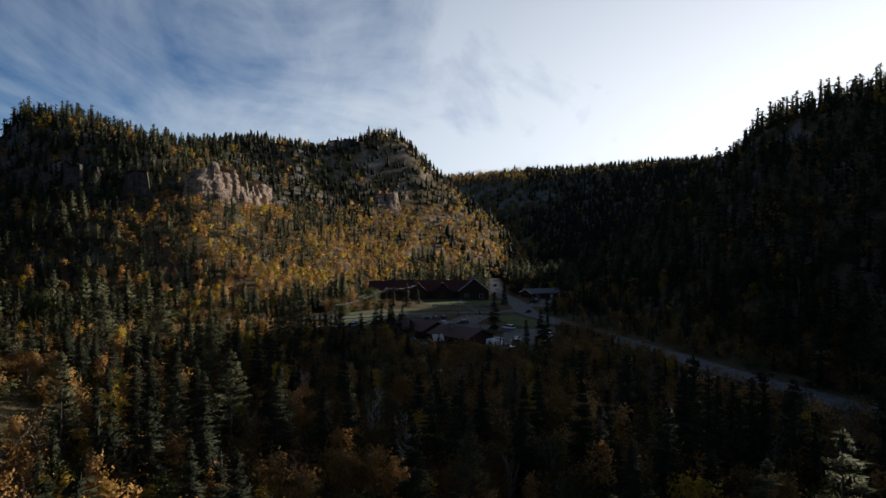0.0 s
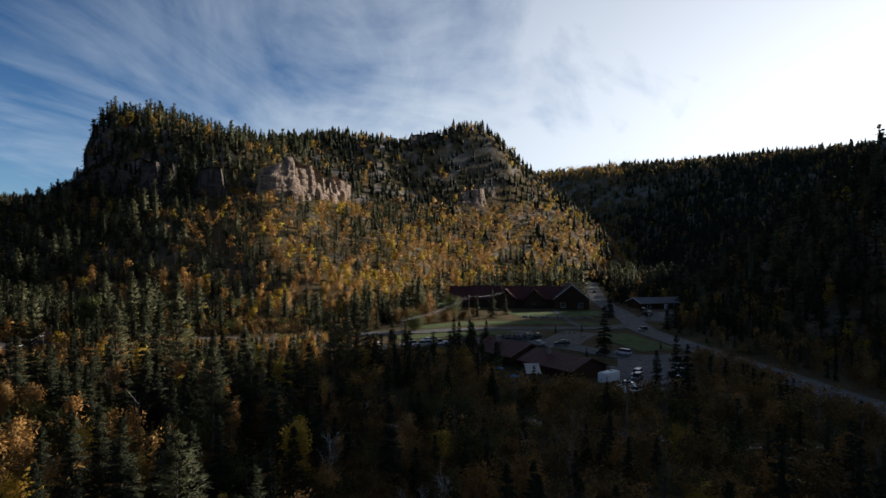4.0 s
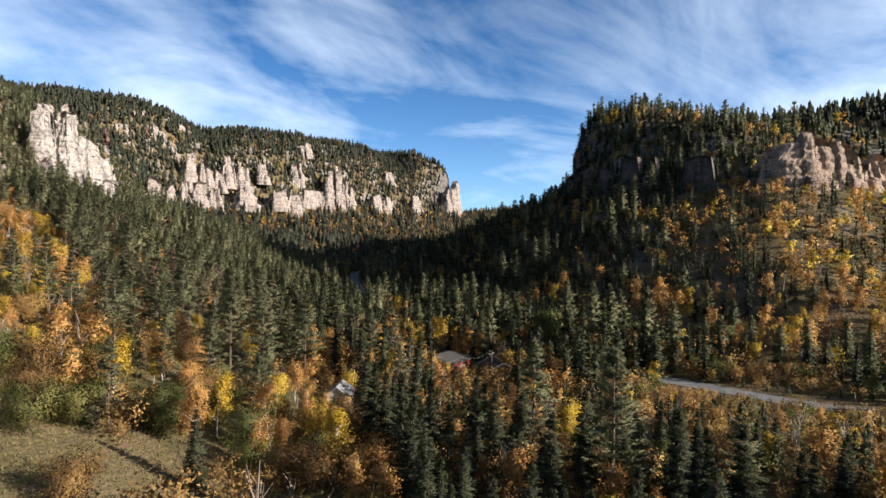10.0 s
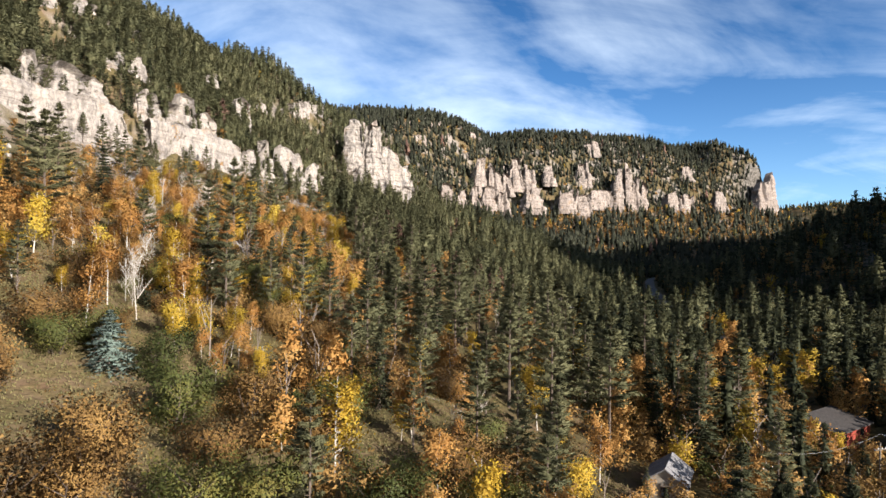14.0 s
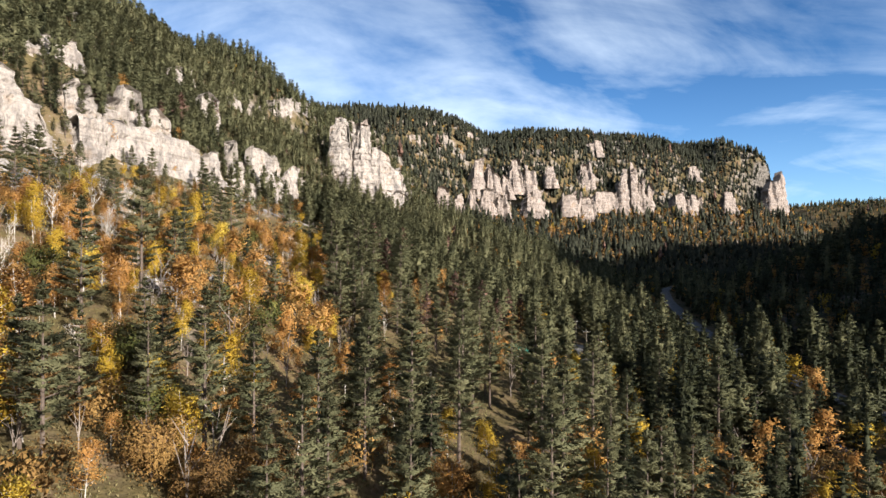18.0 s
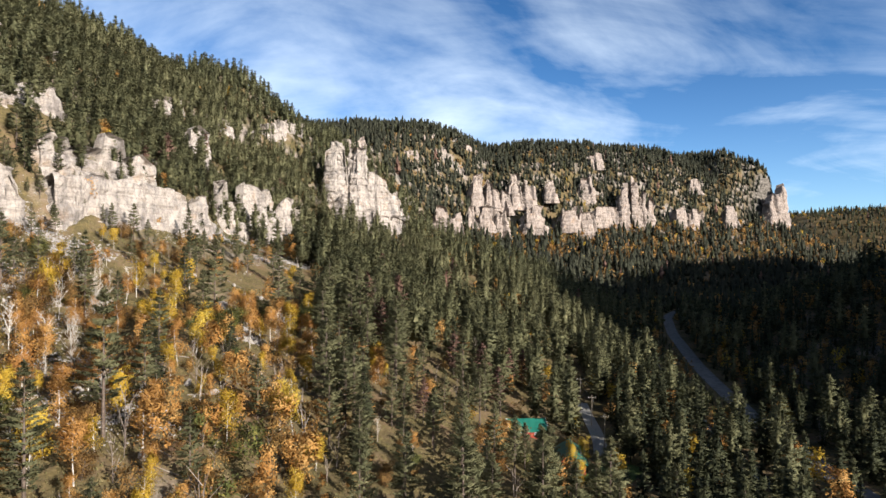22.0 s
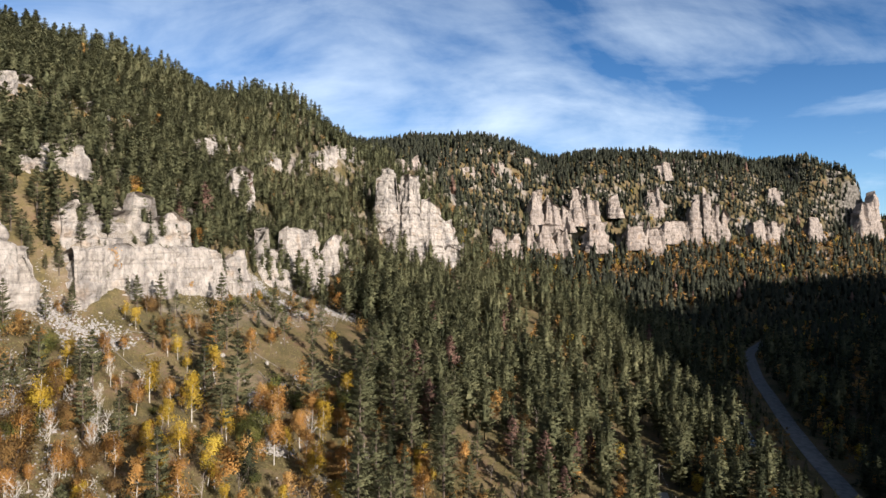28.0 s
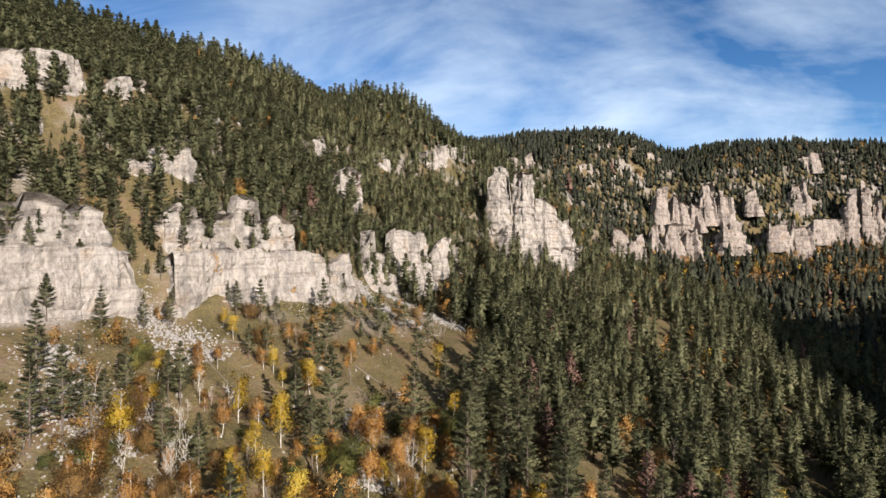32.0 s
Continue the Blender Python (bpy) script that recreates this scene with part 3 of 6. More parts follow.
ribbon("creek", CREEK, 3.2, WATER, 0.02, "narrow dark creek in the valley floor", "creek")


# ---- rock bluffs ----
CLIFFS = []
LOWER, EASTW, SHADED = "lower cliff band", "eastern cliff band", "shaded cliff band"


def bluff(line, step=1.3, bulge=2.2, depth=9.0, seed=1, label="pale limestone cliff of upright pillars and level ledges", jag=0.16, name="cliff", group="", rock=None, square=False):
    """A limestone face along (x, y, foot, top), facing to the right of its line: pillars, ledges, a broken top and a back."""
    rng = np.random.default_rng(seed)
    first, last = np.array(line[0], float), np.array(line[-1], float)
    ta, tb = np.array(line[1][:2], float) - first[:2], last[:2] - np.array(line[-2][:2], float)
    ta, tb = ta / np.linalg.norm(ta), tb / np.linalg.norm(tb)
    wrap = lambda q, t_, way_: (q[0] - t_[1] * depth * 0.9 + way_ * t_[0] * 3.0, q[1] + t_[0] * depth * 0.9 + way_ * t_[1] * 3.0, q[2] + 1.0, q[3] - 0.5 * (q[3] - q[2]))  # noqa: E731
    if group not in ("butte rim", SHADED):
        CLIFFS.append((5.0 if line[0][1] > 520 else 19.0 if not square or group else 8.0, [q[:2] for q in line]))

    def tuck(q):
        if square:
            return (q[0], q[1], q[2], q[3] + 0.3 * (q[3] - q[2]))
        return (q[0], q[1], q[2], max(q[2] + 1.0, min(q[3], lev(q[0], q[1]) + 2.0)))

    p, s = along([tuck(wrap(first, ta, -1)), *line, tuck(wrap(last, tb, 1))], step)
    for _ in range(2):
        p[1:-1] = (p[:-2] + 2 * p[1:-1] + p[2:]) / 4
    n = len(p)
    t = np.gradient(p[:, :2], axis=0)
    t /= np.linalg.norm(t, axis=1)[:, None]
    nrm = np.stack([t[:, 1], -t[:, 0]], -1)
    edges = [-rng.uniform(1, 3)]
    while edges[-1] < s[-1] + 8:
        edges.append(edges[-1] + rng.choice((4.0, 6.0, 9.0, 13.0)) * rng.uniform(0.7, 1.3) * (0.35 + 0.65 * step))
    edges = np.array(edges)
    k = np.clip(np.searchsorted(edges, s) - 1, 0, len(edges) - 2)
    w = (s - edges[k]) / (edges[k + 1] - edges[k]) * 2 - 1
    set_, tall, round_ = rng.uniform(-1, 1, len(edges)), rng.choice((-1.4, -0.7, 0.0, 0.2), len(edges)), rng.uniform(0.4, 1.3, len(edges))
    face = bulge * ((0.6 if step < 1.5 else 1.0) * set_[k] + 0.55 * round_[k] * (np.clip(1 - w**4, 0, 1) ** 0.5 - 0.75)) + 1.4 * bulge * fbm(s, 0 * s, 28, 2, seed)
    foot, top = p[:, 2] - 7.0, p[:, 3] + (p[:, 3] - p[:, 2]) * jag * tall[k] - 0.8 * w**6 + 0.7 * fbm(s, 0 * s, 5, 2, seed + 17)
    rows = max(6, int((np.max(p[:, 3] - p[:, 2]) + 7) / step))
    v = np.linspace(0, 1, rows)
    z = foot[None] + (top - foot)[None] * v[:, None]
    beds = np.floor(z / 4.3 + 0.5 * fbm(s, 0 * s, 40, 2, seed + 3)[None])
    ledge = lattice(beds.astype(np.int64), np.full(beds.shape, seed, np.int64), 3) * 0.5
    steps = np.cumsum(rng.uniform(0, 1, (len(edges), 60)) ** 3 * 2.6 * min(1.4, 0.5 + 0.35 * bulge), 1)
    shelf = steps[np.tile(k, (rows, 1)), np.clip((beds - beds.min()).astype(int), 0, 59)]
    shelf = (shelf - shelf[rows // 2][None]) * np.minimum(1.0, 24 / np.maximum(p[:, 3] - p[:, 2], 8))[None]
    block = lattice(np.tile(k, (rows, 1)), beds.astype(np.int64), seed + 40) + 0.45 * lattice((s[None] / 2.1 + 0 * z).astype(np.int64), np.floor(z / 1.9).astype(np.int64), seed + 41)
    seam = np.abs((z / 4.3 + 0.5 * fbm(s, 0 * s, 40, 2, seed + 3)[None]) % 1 - 0.5) > 0.40
    tall_ = np.clip((p[:, 3] - p[:, 2]) / 22 - 0.6, 0, 1)[None]
    out = -0.85 * min(1.0, 0.35 + bulge / 3) * shelf - 0.5 * tall_ * (np.floor(v * 3.2)[:, None] - 1) - min(0.6, 0.3 * bulge) * seam + min(0.5, 0.35 * bulge) * block + face[None] * (1 - 0.15 * v[:, None]) + min(0.8, 0.45 * bulge) * ledge - 2.4 * v[:, None] ** 1.5 + 1.2 * fbm(s[None] + 0 * z, z * 0.7, 6, 3, seed + 5) + 0.35 * fbm(s[None] + 0 * z, z, 1.9, 2, seed + 6)
    pos = np.stack([p[None, :, 0] + nrm[None, :, 0] * out, p[None, :, 1] + nrm[None, :, 1] * out, z + 0.4 * fbm(s[None] + 0 * z, z, 3, 2, seed + 9)], -1)
    back = []
    for far, dz in ((0.3, 0.4), (0.6, -0.8), (0.85, -2.5)):
        q = p[:, :2] - nrm * (depth * far + 1.2 * fbm(s, 0 * s + far * 9, 7, 2, seed + 11)[:, None])
        back.append(np.column_stack([q, top + dz + 1.0 * fbm(s, 0 * s + 5 * far, 5, 2, seed + 13)]))
    back.append(np.column_stack([p[:, :2] - nrm * (depth + 1.5), np.minimum(foot, top - 4)]))
    pos = np.concatenate([pos, np.array(back)], 0)
    mid = lambda c: np.concatenate([(pos[:, c, :2].mean(0)[None] + 0.25 * (pos[:, c, :2] - pos[:, c, :2].mean(0))), pos[:, c, 2:] - 1.5], 1)  # noqa: E731
    ends = [mid(0) - np.r_[t[0], 0] * 1.5, mid(n - 1) + np.r_[t[-1], 0] * 1.5]
    pos = np.concatenate([ends[0][:, None], pos, ends[1][:, None]], 1)
    h, wd = pos.shape[:2]
    i = np.arange(h * wd).reshape(h, wd)
    f = np.stack([i[:-1, :-1], i[:-1, 1:], i[1:, 1:], i[1:, :-1]], -1).reshape(-1, 4)
    ob = new(name, tri_mesh(name, pos.reshape(-1, 3), f, rock or (ROCK_BUFF if group == EASTW else ROCK_SHADED if group in ("butte rim", SHADED) else ROCK_FAR if line[0][1] > 520 else ROCK)))
    return tagged(ob, label, "cliff", group=group)


bluff([(-130, 140, 65, 77), (-124, 158, 64, 79), (-118, 173, 63, 80), (-113, 188, 62, 79), (-110, 197, 61, 77)], 0.9, 0.8, 13, 11, "broad pale limestone wall stained grey along its top", 0.03, group=LOWER)
bluff([(-107, 203, 60, 77), (-102, 217, 58, 78), (-97, 231, 56, 78), (-93, 250, 56, 77), (-91, 258, 58, 76)], 0.9, 0.8, 13, 12, "broad pale limestone wall with a lone spruce at its foot", 0.03, group=LOWER)
bluff([(-92, 262, 63, 77), (-90, 274, 65, 76)], 1.0, 1.2, 7, 13, "short pale limestone wall", 0.1, group=LOWER)
bluff([(-130, 168, 78, 91), (-125, 179, 78, 93), (-121, 190, 78, 90), (-119, 197, 79, 86)], 0.9, 2.2, 8, 14, "pale blocky limestone tier above the lower wall", 0.22)
bluff([(-115, 209, 78, 88), (-111, 220, 78, 93), (-108, 234, 78, 94), (-103, 248, 78, 91), (-101, 256, 78, 85)], 0.9, 2.3, 8, 15, "pale broken limestone tier with small ledges", 0.25)
bluff([(-90, 290, 66, 84), (-87, 315, 62, 86), (-84, 345, 60, 84)], 1.1, 2.2, 8, 16, "broken buff limestone cliff with orange shrubs", 0.3, group=LOWER)
bluff([(-82, 352, 70, 82), (-79, 372, 72, 83)], 1.1, 1.6, 7, 17, "low pale limestone cliff", 0.2, group=LOWER)
TOWER = "stepped limestone tower"
bluff([(-77, 437, 72, 127), (-69, 434, 72, 128), (-62, 436, 72, 126)], 1.1, 2.0, 16, 18, "tall pale limestone tower stepped in ledges", 0.05, name="rock_tower", group=TOWER, square=True)
bluff([(-66, 439, 72, 120), (-55, 436, 72, 124), (-45, 441, 72, 122)], 1.1, 2.2, 14, 118, "tall pale limestone column beside the tower", 0.08, name="rock_tower", group=TOWER, square=True)
bluff([(-50, 443, 70, 107), (-41, 444, 70, 109), (-33, 450, 70, 105)], 1.1, 2.2, 12, 119, "lower pale limestone step of the tower", 0.1, name="rock_buttress", group=TOWER, square=True)
bluff([(-37, 451, 66, 99), (-26, 458, 66, 97)], 1.1, 2.0, 10, 120, "lower pale limestone step of the tower", 0.1, name="rock_buttress", group=TOWER, square=True)
bluff([(-26, 461, 64, 88), (-17, 472, 62, 79)], 1.1, 2.0, 10, 121, "lowest pale limestone step of the tower", 0.15, name="rock_buttress", group=TOWER, square=True)
bluff([(-77, 428, 68, 90), (-62, 427, 68, 95), (-48, 433, 68, 90)], 1.1, 2.4, 10, 19, "pale limestone buttress at the foot of the tower", 0.16, name="rock_buttress", group=TOWER)
bluff([(-46, 437, 66, 84), (-32, 447, 62, 80), (-16, 465, 60, 73)], 1.2, 2.6, 10, 20, "broken pale limestone skirt below the tower", 0.25, group=TOWER)
OUTCROP = "small pale limestone outcrop among the pines"


def outcrop(x0, y0, x1, y1, up, depth, seed, label=OUTCROP, name="rock_outcrop", step=1.0, bulge=1.5, jag=0.2):
    """A crag that stands out of the slope between two places, so high above its foot."""
    n_ = 3
    pts = [(x0 + (x1 - x0) * k / (n_ - 1), y0 + (y1 - y0) * k / (n_ - 1)) for k in range(n_)]
    hs = np.random.default_rng(seed).uniform(0.82, 1.08, n_)
    bluff([(x, y, lev(x, y), lev(x, y) + 0.84 * up * hs[k]) for k, (x, y) in enumerate(pts)], step, bulge, depth, seed, label, jag, name, square=True)


outcrop(-165, 203, -156, 224, 13, 7, 61, "pale limestone rim wall near the skyline", jag=0.15)
outcrop(-151, 228, -150, 246, 9, 6, 62)
outcrop(-146, 246, -145, 256, 7, 5, 63)
outcrop(-140, 257, -146, 292, 8, 6, 64, "low pale limestone band near the skyline")
outcrop(-135, 325, -133, 350, 12, 6, 65)
outcrop(-124, 371, -124, 398, 11, 6, 66)
outcrop(-116, 414, -101, 496, 17, 8, 67, "pale limestone block on the skyline", jag=0.4)
outcrop(-114, 314, -111, 333, 20, 8, 68, "pale limestone pinnacle high on the slope", "rock_pinnacle", jag=0.2)
outcrop(-131, 216, -126, 236, 10, 6, 69)
outcrop(-150, 198, -150, 206, 8, 5, 70)
outcrop(-83, 556, -66, 590, 13, 8, 71, step=1.6)
outcrop(-34, 645, -20, 661, 9, 6, 72, step=1.6)
outcrop(-18, 719, -4, 742, 9, 6, 73, step=1.6)
outcrop(4, 716, 14, 734, 9, 6, 74, step=1.6)
outcrop(33, 753, 54, 782, 11, 6, 75, step=1.6)
FARW = "far wall of pillars"
PILLARS = "pale limestone pillars in the far canyon wall"
# blocks of the far wall: x, y, foot and top at both ends
FAR_WALL = [
    (-4, 566, 66, 94, 12, 572, 67, 91),
    (11, 580, 69, 84, 24, 590, 69, 89),
    (36, 676, 98, 133, 52, 684, 98, 136),
    (52, 690, 99, 133, 70, 700, 99, 124),
    (69, 700, 99, 122, 83, 706, 100, 117),
    (29, 632, 72, 95, 42, 640, 72, 99),
    (42, 640, 68, 98, 60, 652, 69, 98),
    (59, 652, 73, 100, 74, 660, 74, 97),
    (80, 712, 106, 139, 96, 716, 107, 141),
    (96, 718, 106, 136, 111, 724, 106, 129),
    (96, 688, 78, 101, 119, 698, 78, 104),
    (126, 738, 116, 135, 138, 742, 117, 137),
    (140, 712, 81, 102, 164, 722, 82, 106),
    (163, 722, 71, 105, 184, 732, 72, 104),
    (185, 738, 88, 106, 219, 754, 88, 106),
    (175, 778, 118, 146, 195, 782, 119, 148),
    (224, 774, 84, 138, 239, 778, 84, 149),
    (238, 778, 84, 148, 252, 783, 84, 145),
    (251, 783, 83, 130, 265, 788, 83, 128),
    (264, 788, 83, 124, 278, 793, 83, 112),
    (302, 796, 83, 110, 321, 804, 84, 113),
    (323, 804, 82, 108, 350, 814, 83, 106),
    (379, 822, 83, 114, 403, 832, 83, 112),
    (345, 856, 138, 152, 366, 862, 138, 154),
    (198, 826, 167, 183, 219, 834, 168, 183),
]
for i_, (x0, y0, f0, t0, x1, y1, f1, t1) in enumerate(FAR_WALL):
    tall_block, lone_block = t0 - f0 > 55, f0 > 128 or (f0 > 112 and t0 - f0 < 32)
    bluff([(x0, y0, f0, t0), ((x0 + x1) / 2, (y0 + y1) / 2 - 1.5, (f0 + f1) / 2, (t0 + t1) / 2 + 1), (x1, y1, f1, t1)], 1.6, 2.6, 10, 110 + i_,
          "tall pale limestone fin above the far wall" if tall_block else "pale limestone pinnacle above the far wall" if lone_block else PILLARS, 0.14,
          "rock_fin" if tall_block else "rock_pinnacle" if lone_block else "cliff", FARW, square=True)
bluff([(466, 872, 86, 124), (484, 884, 86, 140), (500, 894, 88, 154), (518, 920, 90, 152), (528, 950, 90, 148)], 1.8, 3.0, 16, 42, "pale limestone prow at the canyon's bend", 0.12)
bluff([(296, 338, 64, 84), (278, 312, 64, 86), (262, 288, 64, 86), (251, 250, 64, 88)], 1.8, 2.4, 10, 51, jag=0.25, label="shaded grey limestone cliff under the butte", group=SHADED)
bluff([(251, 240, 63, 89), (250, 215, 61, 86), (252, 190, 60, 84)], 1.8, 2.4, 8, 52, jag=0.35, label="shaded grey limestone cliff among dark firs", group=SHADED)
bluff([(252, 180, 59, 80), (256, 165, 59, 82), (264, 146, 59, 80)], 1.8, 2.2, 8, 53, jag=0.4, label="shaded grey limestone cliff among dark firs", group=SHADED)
bluff([(266, 140, 61, 84), (274, 130, 60, 90), (288, 120, 60, 91), (306, 118, 61, 87), (318, 117, 62, 82)], 1.5, 2.6, 14, 54, jag=0.12, label="sunlit buff limestone crag above gold aspens", group=EASTW)
bluff([(324, 117, 62, 78), (336, 117, 62, 83), (355, 122, 63, 82), (380, 126, 65, 80)], 1.5, 3.0, 10, 55, jag=0.2, label="sunlit buff limestone crag above gold aspens", group=EASTW)
bluff([(470, 66, 66, 82), (500, 48, 66, 86), (530, 28, 66, 82)], 2.2, 3.0, 10, 56, jag=0.4, label="shaded limestone crag on the wooded spur", group=EASTW)
bluff([(316, 342, 108, 118), (304, 324, 108, 127), (296, 302, 108, 128)], 1.5, 2.8, 14, 57, jag=0.12, label="limestone rim of the flat-topped butte with its shade in the colour", group="butte rim")
bluff([(480, 118, 130, 143), (505, 104, 130, 145), (530, 84, 130, 143)], 2.2, 2.0, 10, 58, jag=0.15, label="limestone rim on the wooded ridge with its shade in the colour", group="butte rim")
bluff([(292, -204, 74, 86), (280, -200, 72, 86), (268, -200, 70, 82)], 1.6, 2.4, 8, 59, jag=0.3, label="shaded limestone crag on the dark hillside")
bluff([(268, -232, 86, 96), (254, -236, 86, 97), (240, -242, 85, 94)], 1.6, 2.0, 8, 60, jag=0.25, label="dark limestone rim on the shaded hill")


# ---- trees ----
def turned(v, a):
    c, s = np.cos(a), np.sin(a)
    return np.stack([v[..., 0] * c - v[..., 1] * s, v[..., 0] * s + v[..., 1] * c, v[..., 2]], -1)


def tufts(centres, sizes, count, rng, flat=1.0, along_=None, slim=0.36):
    """Loose clusters of small blades round the centres; blades may lie along given ways."""
    n = len(centres)
    c = np.repeat(centres, count, 0)
    sz = np.repeat(sizes, count)[:, None]
    a = rng.normal(size=(n * count, 3))
    if along_ is not None:
        a = 0.55 * a + 1.0 * np.repeat(along_, count, 0)
    a[:, 2] *= flat
    a /= np.linalg.norm(a, axis=1)[:, None]
    b = np.cross(a, rng.normal(size=a.shape))
    b /= np.linalg.norm(b, axis=1)[:, None] + 1e-9
    c = c + rng.normal(size=a.shape) * sz * 0.45 * np.array([1, 1, 0.7 * flat])
    v = np.stack([c - a * sz * 0.5 - b * sz * slim, c - a * sz * 0.4 + b * sz * slim, c + a * sz * 0.75], 1).reshape(-1, 3)
    return v, np.arange(len(v)).reshape(-1, 3)


def joined(parts):
    vs, fs, k = [], [], 0
    for v, f in parts:
        vs.append(v), fs.append(f + k)
        k += len(v)
    return np.concatenate(vs), np.concatenate(fs)


def stick(a, b, ra, rb, sides=5, bow=None):
    """A tapered limb from a to b, in tris."""
    a, b = np.array(a, float), np.array(b, float)
    pts = [a, (a + b) / 2 + (0 if bow is None else np.array(bow)), b]
    d = (b - a) / (np.linalg.norm(b - a) + 1e-9)
    u = np.cross(d, (0.3, 0.5, 0.81) if abs(d[2]) < 0.9 else (1, 0, 0))
    u /= np.linalg.norm(u)
    w = np.cross(d, u)
    an = np.arange(sides) * 2 * np.pi / sides
    ring = np.cos(an)[:, None] * u + np.sin(an)[:, None] * w
    v = np.concatenate([q + ring * r for q, r in zip(pts, (ra, (ra + rb) / 2, rb))])
    f = []
    for k in range(2):
        for j in range(sides):
            p, q = k * sides + j, k * sides + (j + 1) % sides
            f += [(p, q, q + sides), (p, q + sides, p + sides)]
    return v, np.array(f)


def conifer(rng, h, radius, bare, whorls, per, clumps, blades, size, kind, slim=0.2):
    """Crown (blades) and trunk with branches; kind 'pine' is open and rounded, 'spruce' dense and pointed."""
    z0 = h * bare
    lvl = z0 + (h - z0) * np.sort((np.arange(whorls) + rng.uniform(0, 0.8, whorls)) / whorls)
    lvl = np.repeat(lvl, per)
    ang = rng.uniform(0, 2 * np.pi, len(lvl))
    q = (lvl - z0) / (h - z0)
    if kind == "pine":
        reach = radius * np.clip(1.1 * (1 - q) ** 0.8 * np.clip(0.55 + q * 3, 0, 1), 0.05, 1) * rng.uniform(0.55, 1.1, len(q))
        rise = 0.25 + 0.5 * q
    else:
        reach = radius * np.clip((1 - q) ** 0.9, 0.03, 1) * rng.uniform(0.65, 1.1, len(q))
        rise = -0.28 + 0.6 * q
    way = np.stack([np.cos(ang), np.sin(ang), rise], -1)
    cs, szs, al = [], [], []
    for k in range(clumps):
        f = (k + 1.0) / clumps if kind == "spruce" else 0.35 + 0.65 * (k + 0.9) / clumps
        pos = np.stack([way[:, 0] * reach * f, way[:, 1] * reach * f, lvl + way[:, 2] * reach * f - 0.10 * (reach * f) ** 2 * (kind == "spruce")], -1)
        cs.append(pos), szs.append(size * rng.uniform(0.7, 1.2, len(q)) * (0.55 + 0.45 * np.clip(reach / radius * 2, 0, 1))), al.append(way)
    crown = tufts(np.concatenate(cs), np.concatenate(szs), blades, rng, 0.5, np.concatenate(al) * (1.0 if kind == "spruce" else 0.75), slim)
    tip = tufts(np.array([[0, 0, h * f] for f in (0.93, 0.96, 0.99)]), np.array([size, size * 0.8, size * 0.6]), blades, rng, 1.0, np.array([[0, 0, 1.5]] * 3))
    wood = [stick((0, 0, -1.0), (0, 0, h * 0.97), 0.016 * h, 0.02, 6)]
    for k in range(0, len(q), 2):
        wood.append(stick((0, 0, lvl[k]), (way[k, 0] * reach[k] * 0.85, way[k, 1] * reach[k] * 0.85, lvl[k] + way[k, 2] * reach[k] * 0.85), 0.05, 0.015, 3))
    return joined([crown, tip]), joined(wood)


def far_conifer(rng, h, radius, bare, layers, sides, jag, taper=0.85):
    """The same for distant stands: ragged tiers of boughs."""
    parts = []
    for k in range(layers):
        f0, f1 = bare + (1 - bare) * k / layers, bare + (1 - bare) * min(1, (k + 1.7) / layers)
        an = np.arange(sides) * 2 * np.pi / sides + rng.uniform(0, 6)
        r = radius * (1 - k / layers) ** taper * np.where(np.arange(sides) % 2, rng.uniform(0.22, 0.5, sides), rng.uniform(0.85, 1.35, sides))
        ring = np.stack([np.cos(an) * r, np.sin(an) * r, h * f0 + rng.uniform(-jag, jag, sides)], -1)
        v = np.concatenate([[[rng.uniform(-0.1, 0.1), rng.uniform(-0.1, 0.1), h * f1]], ring])
        j = np.arange(sides)
        parts.append((v, np.stack([0 * j, j + 1, (j + 1) % sides + 1], -1)))
    return joined(parts)


def broadleaf(rng, h, radius, bare, limbs, leaves, size, lean=0.05, bushy=False):
    """Crown (leaves) and forked stem with limbs of an aspen, birch or oak scrub."""
    wood, cs = [], []
    stems = 1 if not bushy else 4
    for s in range(stems):
        a0 = rng.uniform(0, 6.28)
        foot = np.array([0.25 * np.cos(a0), 0.25 * np.sin(a0), -0.4]) * (s > 0) + np.array([0, 0, -0.5])
        top = np.array([rng.normal() * lean * h, rng.normal() * lean * h, h * 0.93]) if not bushy else np.array([np.cos(a0) * radius * 0.5, np.sin(a0) * radius * 0.5, h * 0.8])
        wood.append(stick(foot, top, 0.008 * h + 0.03, 0.02, 6, rng.normal(size=3) * 0.02 * h))
        for k in range(limbs // stems):
            f = bare + (0.95 - bare) * rng.uniform() ** 0.8
            at = foot + (top - foot) * f
            an = rng.uniform(0, 6.28)
            r = radius * rng.uniform(0.55, 1.0) * (1 - 0.55 * f if not bushy else 0.8)
            end = at + np.array([np.cos(an) * r, np.sin(an) * r, r * rng.uniform(0.35, 1.0)])
            wood.append(stick(at, end, 0.035, 0.010, 3, (0, 0, -0.08 * r)))
            m = max(1, leaves // limbs)
            g = np.clip(rng.normal(0.8, 0.22, m), 0.2, 1.15)[:, None]
            cs.append(at + (end - at) * g + rng.normal(size=(m, 3)) * radius * 0.17)
    cs = np.concatenate(cs)
    crown = tufts(cs, size * rng.uniform(0.6, 1.3, len(cs)), 1, rng)
    return crown, joined(wood)


